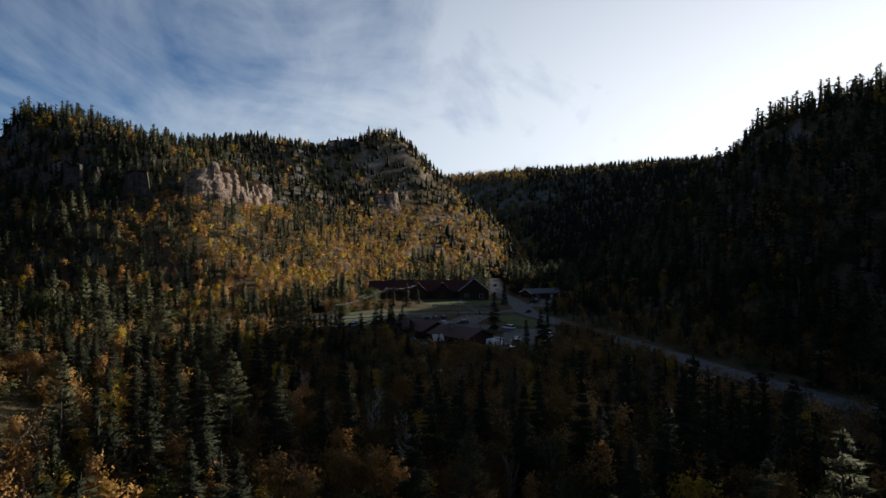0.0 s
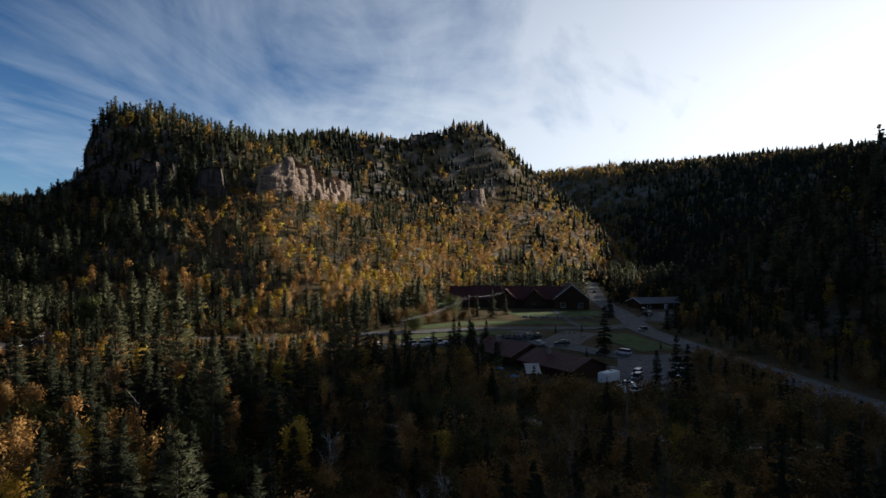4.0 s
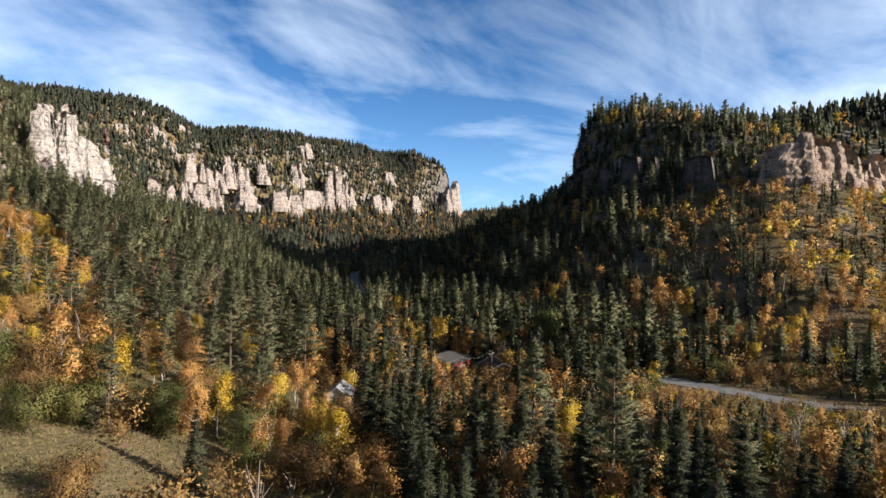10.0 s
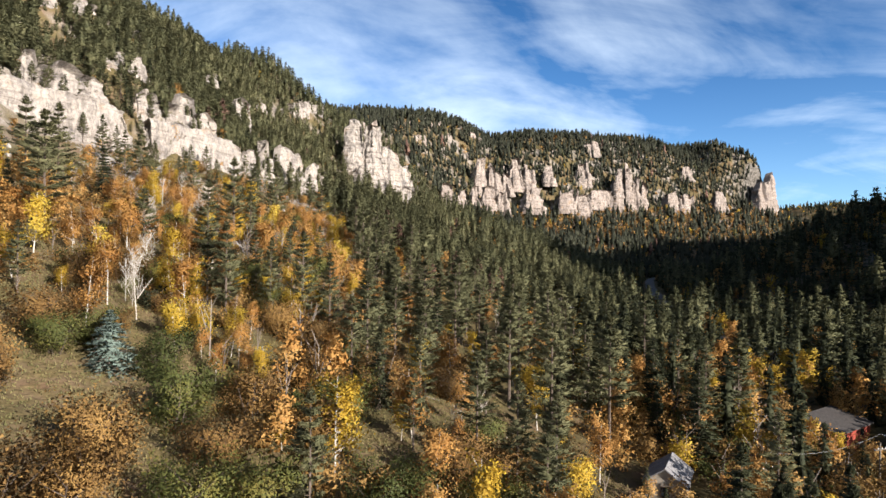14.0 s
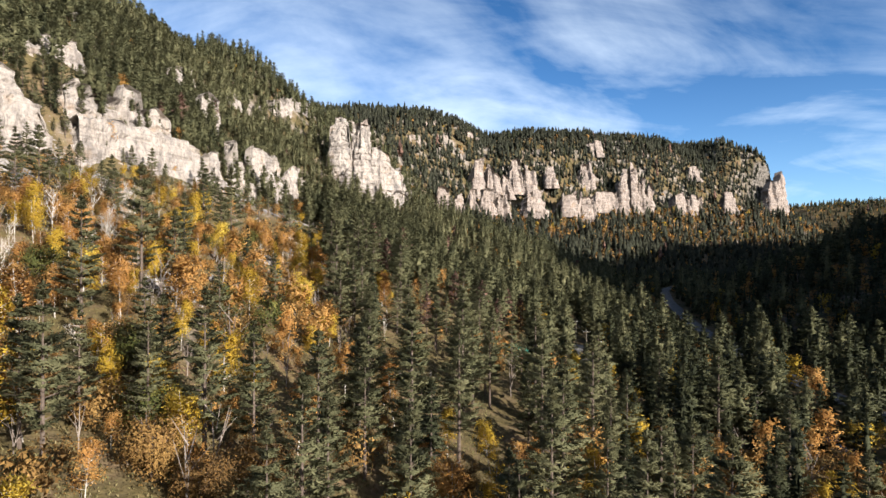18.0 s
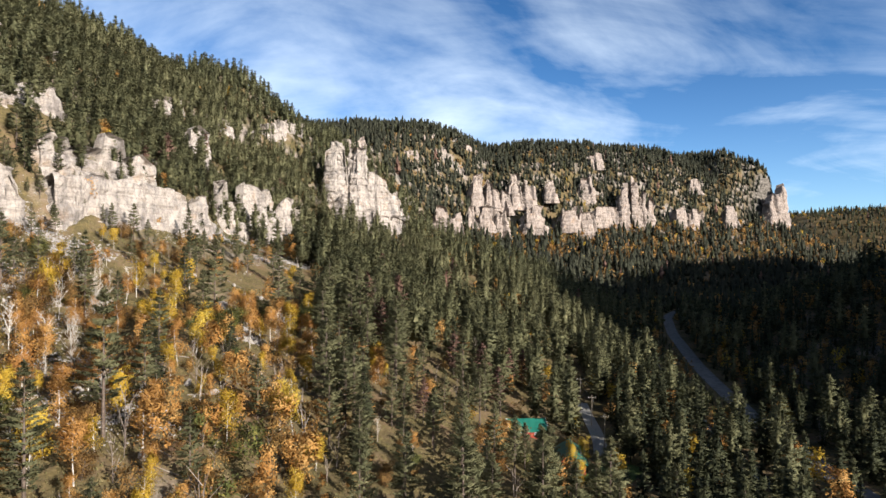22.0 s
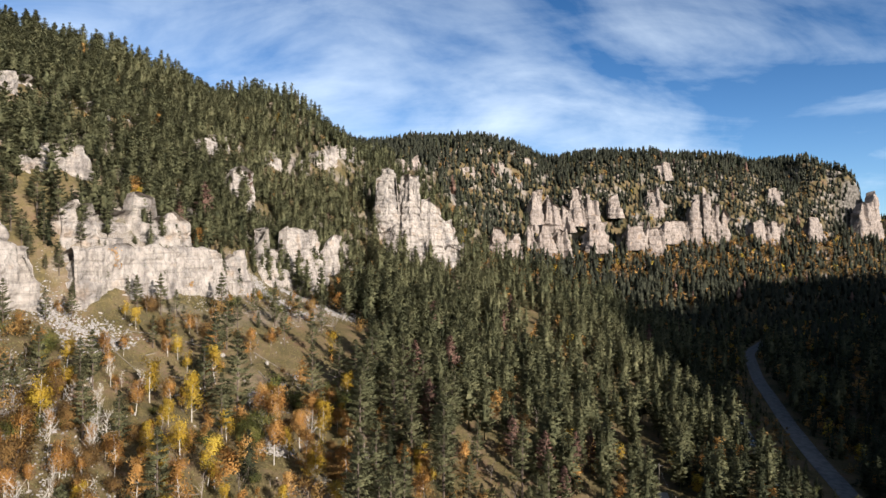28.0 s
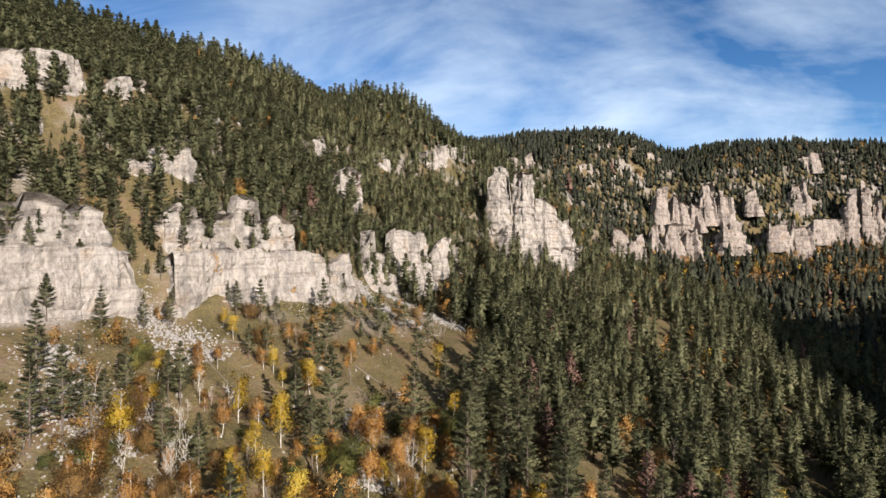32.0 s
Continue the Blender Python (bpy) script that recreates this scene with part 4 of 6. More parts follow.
def bare_tree(rng, h):
    """A leafless pale tree: stem and forked limbs."""
    wood = [stick((0, 0, -0.5), (0.06 * h * rng.normal(), 0.06 * h * rng.normal(), h), 0.007 * h + 0.02, 0.015, 5)]
    for k in range(18):
        f, an = rng.uniform(0.2, 0.92), rng.uniform(0, 6.28)
        a = np.array([0, 0, h * f])
        b = a + np.array([np.cos(an), np.sin(an), 1.5]) * h * rng.uniform(0.10, 0.26) * (1.1 - 0.5 * f)
        wood.append(stick(a, b, 0.03, 0.012, 3))
        for _ in range(5):
            c = a + (b - a) * rng.uniform(0.4, 0.9)
            wood.append(stick(c, c + rng.normal(size=3) * 0.06 * h + (0, 0, 0.06 * h), 0.018, 0.008, 3))
    return joined(wood)


def poly_dist(px, py, line):
    return contour(px, py, [(x, y, 0) for x, y in line], [])[0]


trng = np.random.default_rng(5)


def scatter(x0, x1, y0, y1, cell):
    xs, ys = np.meshgrid(np.arange(x0, x1, cell), np.arange(y0, y1, cell))
    return (xs + trng.uniform(-0.48, 0.48, xs.shape) * cell).ravel(), (ys + trng.uniform(-0.48, 0.48, ys.shape) * cell).ravel()


BUILT = [(102, -62, 13), (90, -77, 13), (77, -72, 9), (80, -90, 8), (228, -40, 36), (372, -40, 22), (246, -100, 16), (73, 88, 8.5), (29.5, 62, 5), (25, 206, 8), (30, 190, 6), (139, -74, 17), (203, -56, 24), (172, -55, 16), (136, -92, 14), (240, 0, 14)]
sx, sy = scatter(-260, 340, -320, 560, 5.0)
fx, fy = scatter(-230, 900, -420, 1080, 5.4)
inner = (fx > -260) & (fx < 340) & (fy > -320) & (fy < 560)
wx2, wy2 = scatter(-215, -80, 130, 430, 6.0)
wx3, wy3 = scatter(60, 560, 590, 880, 5.6)
wx2, wy2 = np.r_[wx2, wx3], np.r_[wy2, wy3]
sx, sy = np.r_[sx, fx[~inner], wx2], np.r_[sy, fy[~inner], wy2]
second = np.r_[np.zeros(len(sx) - len(wx2), bool), np.ones(len(wx2), bool)]
hx, hy = scatter(900, 1250, -450, 420, 8)
vx, vy = scatter(640, 1500, 1060, 1600, 11)
sx, sy = np.r_[sx, hx, vx], np.r_[sy, hy, vy]
second = np.r_[second, np.zeros(len(hx) + len(vx), bool)]
ux, uy = scatter(-70, 135, -185, 130, 4.4)
wx_, wy_ = scatter(-118, 30, 40, 290, 4.2)
under = np.r_[np.zeros(len(sx), bool), np.ones(len(ux), bool), np.zeros(len(wx_), bool)]
brush = np.r_[np.zeros(len(sx) + len(ux), bool), np.ones(len(wx_), bool)]
sx, sy = np.r_[sx, ux, wx_], np.r_[sy, uy, wy_]
second = np.r_[second, np.zeros(len(ux) + len(wx_), bool)]
sz = level(sx, sy)
grad = np.hypot((level(sx + 3, sy) - level(sx - 3, sy)) / 6, (level(sx, sy + 3) - level(sx, sy - 3)) / 6)
_, _, in_toe = contour(sx, sy, [(x, y, 0) for x, y in WEST_TOE], [(900, 4000), (-4000, 4000), (-4000, -150)])
dw, _, in_west = contour(sx, sy, WEST_FOOT, [(600, 4000), (-4000, 4000), (-4000, 60)])
de, _, in_east = contour(sx, sy, EAST_FOOT, [])
_, _, toe_east = contour(sx, sy, [(x, y, 0) for x, y in EAST_TOE], [(1500, 0), (1500, 900)])
_, _, toe_south = contour(sx, sy, [(x, y, 0) for x, y in SOUTH_TOE], [(700, -4000), (-4000, -4000), (-4000, -360)])
keep = (grad < np.where(sx > 200, 4.0, 2.7)) & ~((sx < -135) & (sy < 60)) & ~(toe_south & ((sy < -310) | (sx < -60))) & ~(in_west & (dw > 185) & (sx < 560)) & ~(in_east & (de > 150)) & ~(in_west & (sy < 120) & (sx < -60))
for line, gap in ((ROAD, 8), (BRANCH, 5.5), (LOT, 7), (LOT_B, 8), (APRON, 11), (CREEK, 2.4), ([(190, -98), (228, -105)], 9)):
    keep &= poly_dist(sx, sy, line) > gap
keep &= poly_dist(sx, sy, [(93, -93), (106, -82)]) > 4
keep &= poly_dist(sx, sy, [(44, 190), (48, 212), (50, 232), (54, 262), (60, 300)]) > 5
keep &= np.hypot(sx - 44, sy - 184) > 7
for bx, by, br in BUILT:
    keep &= np.hypot(sx - bx, sy - by) > br
n1, n2 = fbm(sx, sy, 45, 3, 41), fbm(sx, sy, 25, 3, 51)
pick = trng.uniform(size=len(sx))
keep &= ~((sx > 92) & (sx < 260) & (sy > -104) & (sy < -8) & (pick < 0.97))          # open lawns round the lodge
meadow = np.minimum(np.hypot((sx + 36) / 17, (sy - 36) / 20), np.hypot((sx + 26) / 26, (sy - 4) / 30)) < 1.0
low_west = in_toe & ~in_west
scree = low_west & (dw < 52) & (sy < 300)
thin = np.where(meadow, 0.07, np.where(scree, 0.10 + 0.22 * (n2 > 0), np.where(in_west, 0.98 + 0.2 * n1, 0.93)))
thin = np.where(low_west & (sx > -90) & (sx < -18) & (sy > 60) & (sy < 165), 0.88, thin)
thin = np.where(low_west & (sx > -35 + 0.1 * sy) & (sy > 60) & ~scree, np.clip(0.52 + 0.55 * n2, 0.22, 0.8), thin)
thin = np.where(low_west & (sy > 480) & (dw < 70), 0.95, thin)
keep &= trng.uniform(size=len(sx)) < thin
# share of pine, spruce, orange, yellow, russet scrub, green, bare, dead
KINDS = ["pine", "spruce", "orange", "yellow", "russet", "green", "bare", "dead"]


def shares(*w):
    return np.array(w, float)


W = np.tile(shares(2, 6, 1.4, 0.5, 0.6, 0.2, 0.5, 0.02), (len(sx), 1))
W[low_west] = shares(8, 0.8, 0.7, 0.25, 0.7, 0.05, 0.3, 0.12)
W[low_west & (sy < 75)] = shares(1.3, 0.3, 2.4, 1.3, 2.8, 1.2, 1.3, 0)
W[low_west & (sy < 42)] = shares(0.35, 0.2, 1.8, 0.9, 4.2, 1.3, 0.9, 0)
W[low_west & (sy > 60) & (sy < 260) & (n2 > -0.12)] = shares(5, 0.5, 1.7, 0.7, 1.6, 0.2, 1.5, 0.06)
W[low_west & (sx < -14 - 0.25 * np.maximum(sy - 120, 0)) & (sy > 45) & (sy < 230)] = shares(0.65, 0.2, 3.4, 2.0, 1.8, 0.5, 2.0, 0)
W[scree] = shares(0.8, 0.1, 1.8, 0.8, 2.6, 0.4, 1.6, 0)
W[low_west & (sy > 480) & (dw < 80)] = shares(2.0, 0.4, 0.9, 0.2, 4.0, 0.1, 2.0, 0)
W[meadow] = shares(0, 0, 0, 0, 2.8, 1.1, 0, 0)
W[in_west] = shares(9, 1.0, 0.12, 0.05, 0.2, 0.05, 0.1, 0.05)
lit = toe_east & ~in_east & (sy < 175)
W[lit] = shares(0.4, 3.2, 1.6, 0.7, 2.0, 0.3, 1.2, 0)
W[lit & (n2 > -0.08)] = shares(0.3, 1.2, 5.2, 2.2, 1.1, 0.35, 0.4, 0)
W[lit & (sy > 58) & (n2 < 0.14)] = shares(0.5, 4.5, 1.0, 0.4, 1.7, 0.2, 1.1, 0)
# more dark spruces here, added to stand in for the slope's shade
W[lit & (sy > 112) & (sx < 250)] = shares(0.5, 5.5, 0.8, 0.3, 1.5, 0.2, 1.0, 0)
W[lit & (sy < 60) & (n1 < 0.05) & (n2 > -0.2)] = shares(0.2, 0.9, 4.5, 2.2, 0.8, 0.3, 0.5, 0)
W[toe_east & ~in_east & (sy >= 175)] = shares(1.0, 6, 0.9, 0.3, 1.0, 0.1, 0.9, 0)
W[in_east] = shares(2, 7, 0.9, 0.5, 0.3, 0.1, 0.2, 0)
W[toe_south] = shares(1.5, 6, 0.9, 0.3, 1.2, 0.1, 0.6, 0)
west_floor = ~in_toe & ~toe_east & ~toe_south & (sx < 40) & (sy < 0)
W[west_floor] = shares(0.6, 4.0, 1.2, 0.8, 1.6, 0.7, 0.9, 0)
W[west_floor & (sx < 10) & (n1 > -0.15) & (sy > -60)] = shares(0.4, 1.2, 1.6, 1.4, 1.4, 0.9, 0.5, 0)
mixed_floor = ~in_toe & ~toe_east & ~toe_south & (sx < 85) & (sy > -40) & (sy < 130)
W[mixed_floor] = shares(0.6, 2.2, 2.4, 1.1, 2.4, 0.5, 1.4, 0)
W[~in_toe & ~toe_east & ~toe_south & (sx > 18) & (sx < 90) & (sy > -62) & (sy < 48) & (n1 < 0.22)] = shares(0.8, 8, 0.8, 0.4, 1.0, 0.2, 0.4, 0)
thicket = ~in_toe & ~toe_east & ~toe_south & (sx > -30) & (sx < 80) & (sy < -55) & (sy > -180)
W[~in_toe & ~toe_south & (sx < -25) & (sy < -48) & (sy > -125)] = shares(0.3, 1.6, 3.0, 1.6, 1.2, 0.8, 0.8, 0)
W[thicket] = shares(0.3, 2.2, 0.4, 0.15, 4.5, 0.3, 0.9, 0)
keep &= ~(brush & meadow & (pick < 0.93))
keep &= ~(second & ~in_west & ((sy < 500) | ~low_west | (dw > 110))) & ~(second & in_west & (sy > 500))
keep &= ~(under & in_toe)
keep &= ~(brush & (in_west | (sx > -20 + 0.12 * np.minimum(sy, 190) - 0.8 * np.maximum(sy - 190, 0)) | (trng.uniform(size=len(sx)) < 0.15)))
W[brush] = shares(0, 0, 2.4, 0.5, 2.8, 0.3, 1.6, 0)
W[under] = shares(0, 0.3, 0.4, 0.2, 4.0, 0.7, 0.8, 0)
W /= W.sum(1, keepdims=True)
kind = (W.cumsum(1) > trng.uniform(size=(len(sx), 1))).argmax(1)
# the ground that lies nearest before the lens, and the meadow and slope beside it
ahead = [(-25, -92), (0, -75), (28, -50), (34, 0), (6, 42), (0, 80), (0, 130), (-12, 170), (-42, 196)]
away = np.minimum(poly_dist(sx, sy, ahead), poly_dist(sx, sy, [(-30, 0), (-38, 48), (-50, 95), (-68, 150), (-82, 178)]))
away = np.where(meadow, 0.5 * away, away)
sx, sy, sz, kind, away, in_w, n2, brush, pick_, meadow = (a[keep] for a in (sx, sy, sz, kind, away, in_west, n2, brush, pick, meadow))
size_of = trng.uniform(0.62, 1.25, len(sx)) * np.where(brush, np.where(sy > 165, 0.42, 0.6), 1.0) * np.where(in_w & (kind < 2), 0.82, 1.0) * np.where(~in_w & (kind < 2) & (sx < 120) & (sy > 60), 1.08, 1.0) * np.where((sx < 10) & (sy < 75) & (sy > -25) & (kind < 2), 0.8, 1.0) * np.where((sx > 130) & (sy < 175) & (sy > 0) & (kind < 2), 0.72, 1.0) * np.where(meadow & ~brush, 1.25, 1.0)
spin = trng.uniform(0, 6.28, len(sx))
# low growth on the creek bank before the canyon road, so that the road lies open
bank = poly_dist(sx, sy, [(157, -58), (140, -30), (127, -10), (114, 16), (100, 38), (94, 70)])
bank2 = poly_dist(sx, sy, [(137, -112), (99, -128), (58, -150), (28, -171)])
wall_gap = poly_dist(sx, sy, [(-133, 130), (-119, 175), (-104, 217), (-92, 258), (-90, 285)])
tall = np.array([17.0, 12.5, 8.8, 8.6, 4.4, 4.6, 7.0, 15.0])[kind] * size_of
room = np.where((sx < 132) & (sy > -75) & (sy < 42) & (bank < 60), 1.6 + 0.14 * bank, 99.0)
room = np.minimum(room, np.where((bank2 < 45) & (sy > -165), 2.5 + 0.2 * bank2, 99.0))
room = np.minimum(room, np.where((np.hypot(sx - 55, sy + 80) < 45), 7.0, 99.0))
room = np.minimum(room, np.where((np.hypot(sx - 64, sy - 70) < 9), 8.0, 99.0))
room = np.minimum(room, np.where((np.hypot(sx - 24, sy - 50) < 10), 4.5, 99.0))
room = np.minimum(room, np.where((np.abs(sx - 24) < 9) & (sy > 150) & (sy < 200), 2.0 + 0.36 * (203 - sy), 99.0))
room = np.minimum(room, np.where((np.abs(sx - 34) < 9) & (sy > 155) & (sy < 186), 3.0 + 0.3 * (188 - sy), 99.0))
room = np.minimum(room, np.where(np.hypot(sx - 44, sy - 172) < 10, 6.5, 99.0))
room = np.minimum(room, np.where((wall_gap < np.where(in_w, 11, 32)) & (sy > 125) & (sy < 300), np.where(in_w, 9.0, 4.0 + 0.09 * wall_gap), 99.0))      # low growth before and on the cliff band
room = np.minimum(room, np.where(poly_dist(sx, sy, [(42, 30), (74, 84)]) < 8, 5.5, 99.0))
verge = poly_dist(sx, sy, [(99, 225), (112, 292), (124, 340), (142, 412)])
room = np.minimum(room, np.where((verge < 11) & (sx < 150), 4.0 + 0.35 * verge, 99.0))         # open verge of the canyon road
for reach_, line in CLIFFS:
    x0, x1, y0, y1 = min(q[0] for q in line) - 30, max(q[0] for q in line) + 30, min(q[1] for q in line) - 30, max(q[1] for q in line) + 30
    at = np.where((sx > x0) & (sx < x1) & (sy > y0) & (sy < y1))[0]
    for (ax, ay), (bx, by) in zip(line[:-1], line[1:]):
        gap = poly_dist(sx[at], sy[at], [(ax, ay), (bx, by)])
        before = (bx - ax) * (sy[at] - ay) - (by - ay) * (sx[at] - ax) < 0
        room[at] = np.minimum(room[at], np.where(before & (gap < reach_) & (pick_[at] < 0.8), 2.0 + 0.45 * gap, 99.0))
size_of *= np.minimum(1.0, room / tall)
# single trees that stand out: x, y, kind, size
LONE = [(-95, 222, 0, 0.72), (196, -14, 5, 1.5), (188, -8, 4, 1.2), (205, 0, 2, 0.9), (262, -30, 2, 0.9), (272, -50, 1, 0.9), (93, -50, 1, 0.85), (91, -54, 1, 0.9), (96, -53, 1, 0.8), (90, -57, 1, 0.7), (113, -86, 1, 1.1), (195, -83, 1, 0.95), (77, -103, 1, 1.0), (74, -105, 1, 0.9),
        (104, -82, 1, 0.28), (152, -76, 1, 0.22), (145, -68, 1, 0.22), (177, -38, 1, 0.95), (192, -40, 1, 0.7), (102, -40, 3, 0.5), (126, -101, 1, 0.2), (72, -99, 1, 0.8), (-41, 37, 4, 1.15), (-28, 31, 4, 1.3), (-26, 41, 5, 1.2), (-20, 36, 4, 1.0), (-12, 45, 4, 1.25), (-19, 26, 5, 1.1), (-14, 30, 5, 1.1), (-5, 34, 5, 1.1), (-29, 20, 4, 1.5),
        (-31, 18, 4, 1.4), (-26, 24, 4, 1.2), (-21, 49, 4, 1.2), (-31, 50, 5, 1.1), (-41, 47, 5, 0.9), (-1, 34, 4, 1.1), (-11, 58, 4, 1.1), (-5, 54, 3, 0.7), (-19, 62, 4, 1.1),
        (-31, 60, 3, 0.85), (-28, 62, 3, 0.8), (-42, 72, 3, 0.7), (38, 190, 3, 1.0), (33, 184, 3, 0.9), (44, 180, 3, 0.95), (14, 228, 7, 1.1), (24, 240, 7, 1.0), (18, 216, 7, 0.9), (5, 232, 7, 1.0), (30, 250, 7, 0.9),
        (-108, 199, 2, 0.5),
        (-102, 162, 0, 0.85), (-89, 150, 0, 0.85), (-86, 153, 0, 0.95), (-87, 158, 0, 0.62), (-88, 163, 0, 0.5), (-90, 170, 0, 0.68), (-110, 184, 0, 0.62), (-117, 177, 0, 0.6), (-83, 176, 0, 0.75), (-85, 175, 0, 0.6),
        (-68, 162, 0, 0.7), (-64, 186, 0, 0.95), (-71, 206, 0, 0.95), (-75, 221, 0, 0.8), (-99, 217, 0, 0.6), (-86, 203, 0, 0.5), (-85, 209, 0, 0.55), (-94, 168, 0, 0.25), (-103, 172, 0, 0.35), (-93, 207, 3, 0.75),
        (-91, 179, 3, 0.8), (-84, 169, 3, 0.85), (-86, 170, 2, 0.8), (-80, 204, 3, 0.8), (-82, 203, 2, 0.7), (-73, 175, 2, 0.85), (-68, 179, 2, 0.9), (-66, 175, 3, 0.7), (-56, 180, 3, 0.95), (-66, 172, 3, 0.7),
        (-92, 192, 2, 0.5), (-88, 194, 2, 0.6), (-71, 203, 2, 0.7), (-78, 163, 6, 1.1), (-76, 164, 6, 1.2), (-75, 166, 6, 1.1), (-70, 157, 6, 1.0), (-70, 158, 6, 1.1), (-75, 180, 6, 0.9), (-98, 182, 5, 0.9),
        (-96, 178, 5, 0.8),
        (128, -6, 1, 0.9), (131, -3, 1, 0.95), (125, 0, 1, 0.8),
        (122, 6, 1, 0.55), (121, 1, 1, 0.6), (104, -26, 1, 0.72), (107, -29, 1, 0.66), (101, -46, 1, 0.82), (103, -50, 1, 0.78), (106, -54, 1, 0.74), (97, -37, 2, 0.4), (100, -41, 2, 0.42), (91, -19, 2, 0.85), (94, -15, 2, 0.7),
        (80, -8, 6, 1.1), (82, -14, 6, 1.2), (84, -11, 2, 0.8), (78, -3, 6, 1.0), (133, -21, 5, 1.3), (150, -20, 4, 1.2), (151, 4, 4, 1.3), (154, -4, 4, 1.2), (152, -11, 4, 1.1), (158, -24, 4, 0.9), (163, -17, 4, 1.0), (160, -8, 5, 1.0),
        (168, -28, 4, 0.8), (173, -22, 5, 0.9), (180, -30, 4, 0.7), (166, -12, 4, 1.2), (176, -12, 2, 0.7), (170, -3, 2, 0.8),
        (-33, 74, 0, 0.95), (-37, 77, 0, 0.8), (-24, 85, 0, 1.05), (-20, 88, 0, 0.9), (-14, 92, 0, 0.95), (-9, 94, 0, 0.85), (-4, 97, 0, 0.8), (-31, 91, 0, 0.8), (-36, 84, 0, 0.7), (-27, 80, 4, 1.2), (-18, 84, 4, 1.1), (-22, 78, 4, 1.0), (-29, 86, 5, 1.1),
        (-107, 193, 0, 0.5), (-104, 198, 0, 0.55), (-86, 241, 0, 0.75), (-79, 237, 0, 0.6), (-85, 219, 2, 0.7), (-71, 228, 2, 0.8), (-97, 221, 4, 1.0), (-98, 210, 3, 0.6), (-78, 266, 0, 0.65), (-70, 268, 0, 0.75), (-62, 269, 0, 0.8),
        (-66, 242, 0, 0.7), (-58, 245, 0, 0.8), (-80, 252, 0, 0.6), (-90, 190, 2, 0.7), (-76, 214, 2, 0.8), (-92, 225, 0, 0.5), (-74, 255, 0, 0.7), (-83, 230, 2, 0.7), (-68, 236, 2, 0.7), (-88, 212, 4, 1.2), (-80, 222, 4, 1.1)]
lx, ly, lk, ls = (np.array(c, float) for c in zip(*LONE))
sx, sy, sz = np.r_[lx, sx], np.r_[ly, sy], np.r_[level(lx, ly), sz]
kind, away, in_w = np.r_[lk.astype(int), kind], np.r_[0 * lx, away], np.r_[lx < -300, in_w]
size_of, spin, pick = np.r_[ls, size_of], np.r_[lx, spin], np.r_[0 * lx + 0.5, pick]

HEIGHT = dict(pine=17.0, spruce=12.5, orange=8.8, yellow=8.6, russet=4.4, green=4.6, bare=7.0, dead=15)
LEAF = dict(pine=PINE, spruce=SPRUCE, orange=ORANGE, yellow=YELLOW, russet=RUSSET, green=GREEN, dead=DEAD)
NAMES = dict(pine=("pine_tree", "olive-green ponderosa pine with a rusty bare lower stem", "pine tree", "hillside pines"),
             spruce=("spruce_tree", "dark green pointed spruce with drooping boughs", "spruce tree", "valley spruces"),
             orange=("aspen_tree", "slender pale-stemmed aspen in orange autumn leaf", "aspen tree", "orange aspens"),
             yellow=("birch_tree", "pale-stemmed birch in bright yellow autumn leaf", "birch tree", "yellow birches"),
             russet=("oak_shrub", "rounded scrub oak in russet and brown autumn leaf", "shrub", "oak scrub"),
             green=("willow_shrub", "leafy green and yellowing shrub on the slope", "shrub", "green shrubs"),
             bare=("bare_tree", "leafless pale grey deciduous tree", "bare tree", "bare trees"),
             dead=("dead_pine", "standing dead pine with red-brown needles", "dead pine", "dead pines"))


def crown_shading(v, f, rng):
    """Faces turned outwards and soft outward normals, so that a crown of loose blades takes light as one mass."""
    reach, high = np.percentile(np.hypot(v[:, 0], v[:, 1]), 95), v[:, 2].max()
    low = np.percentile(v[:, 2], 3)
    n = np.column_stack([v[:, 0], v[:, 1], reach * (0.25 + 1.5 * (np.clip((v[:, 2] - low) / (high - low), 0, 1) - 0.5))])
    n = n / (np.linalg.norm(n, axis=1)[:, None] + 1e-6) + 0.22 * rng.normal(size=n.shape)
    n /= np.linalg.norm(n, axis=1)[:, None] + 1e-6
    g = np.cross(v[f[:, 1]] - v[f[:, 0]], v[f[:, 2]] - v[f[:, 0]])
    back = (g * n[f].sum(1)).sum(1) < 0
    return v, np.where(back[:, None], f[:, ::-1], f), n


def near_forms(k, rng):
    h = HEIGHT[k]
    if k in ("pine", "dead"):
        bare_ = rng.uniform(0.12, 0.32)
        return conifer(rng, h, 3.3, bare_, 18, 6, 5, 12, 0.46, "pine", 0.15)
    if k == "spruce":
        return conifer(rng, h, 2.6, 0.05, 28, 6, 4, 7, 0.48, "spruce", 0.17)
    if k in ("orange", "yellow"):
        return broadleaf(rng, h, 2.2, 0.25, 24, 2300, 0.22)
    if k == "bare":
        return None, bare_tree(rng, h)
    return broadleaf(rng, h, 2.9, 0.10, 36, 6500, 0.17, bushy=True)


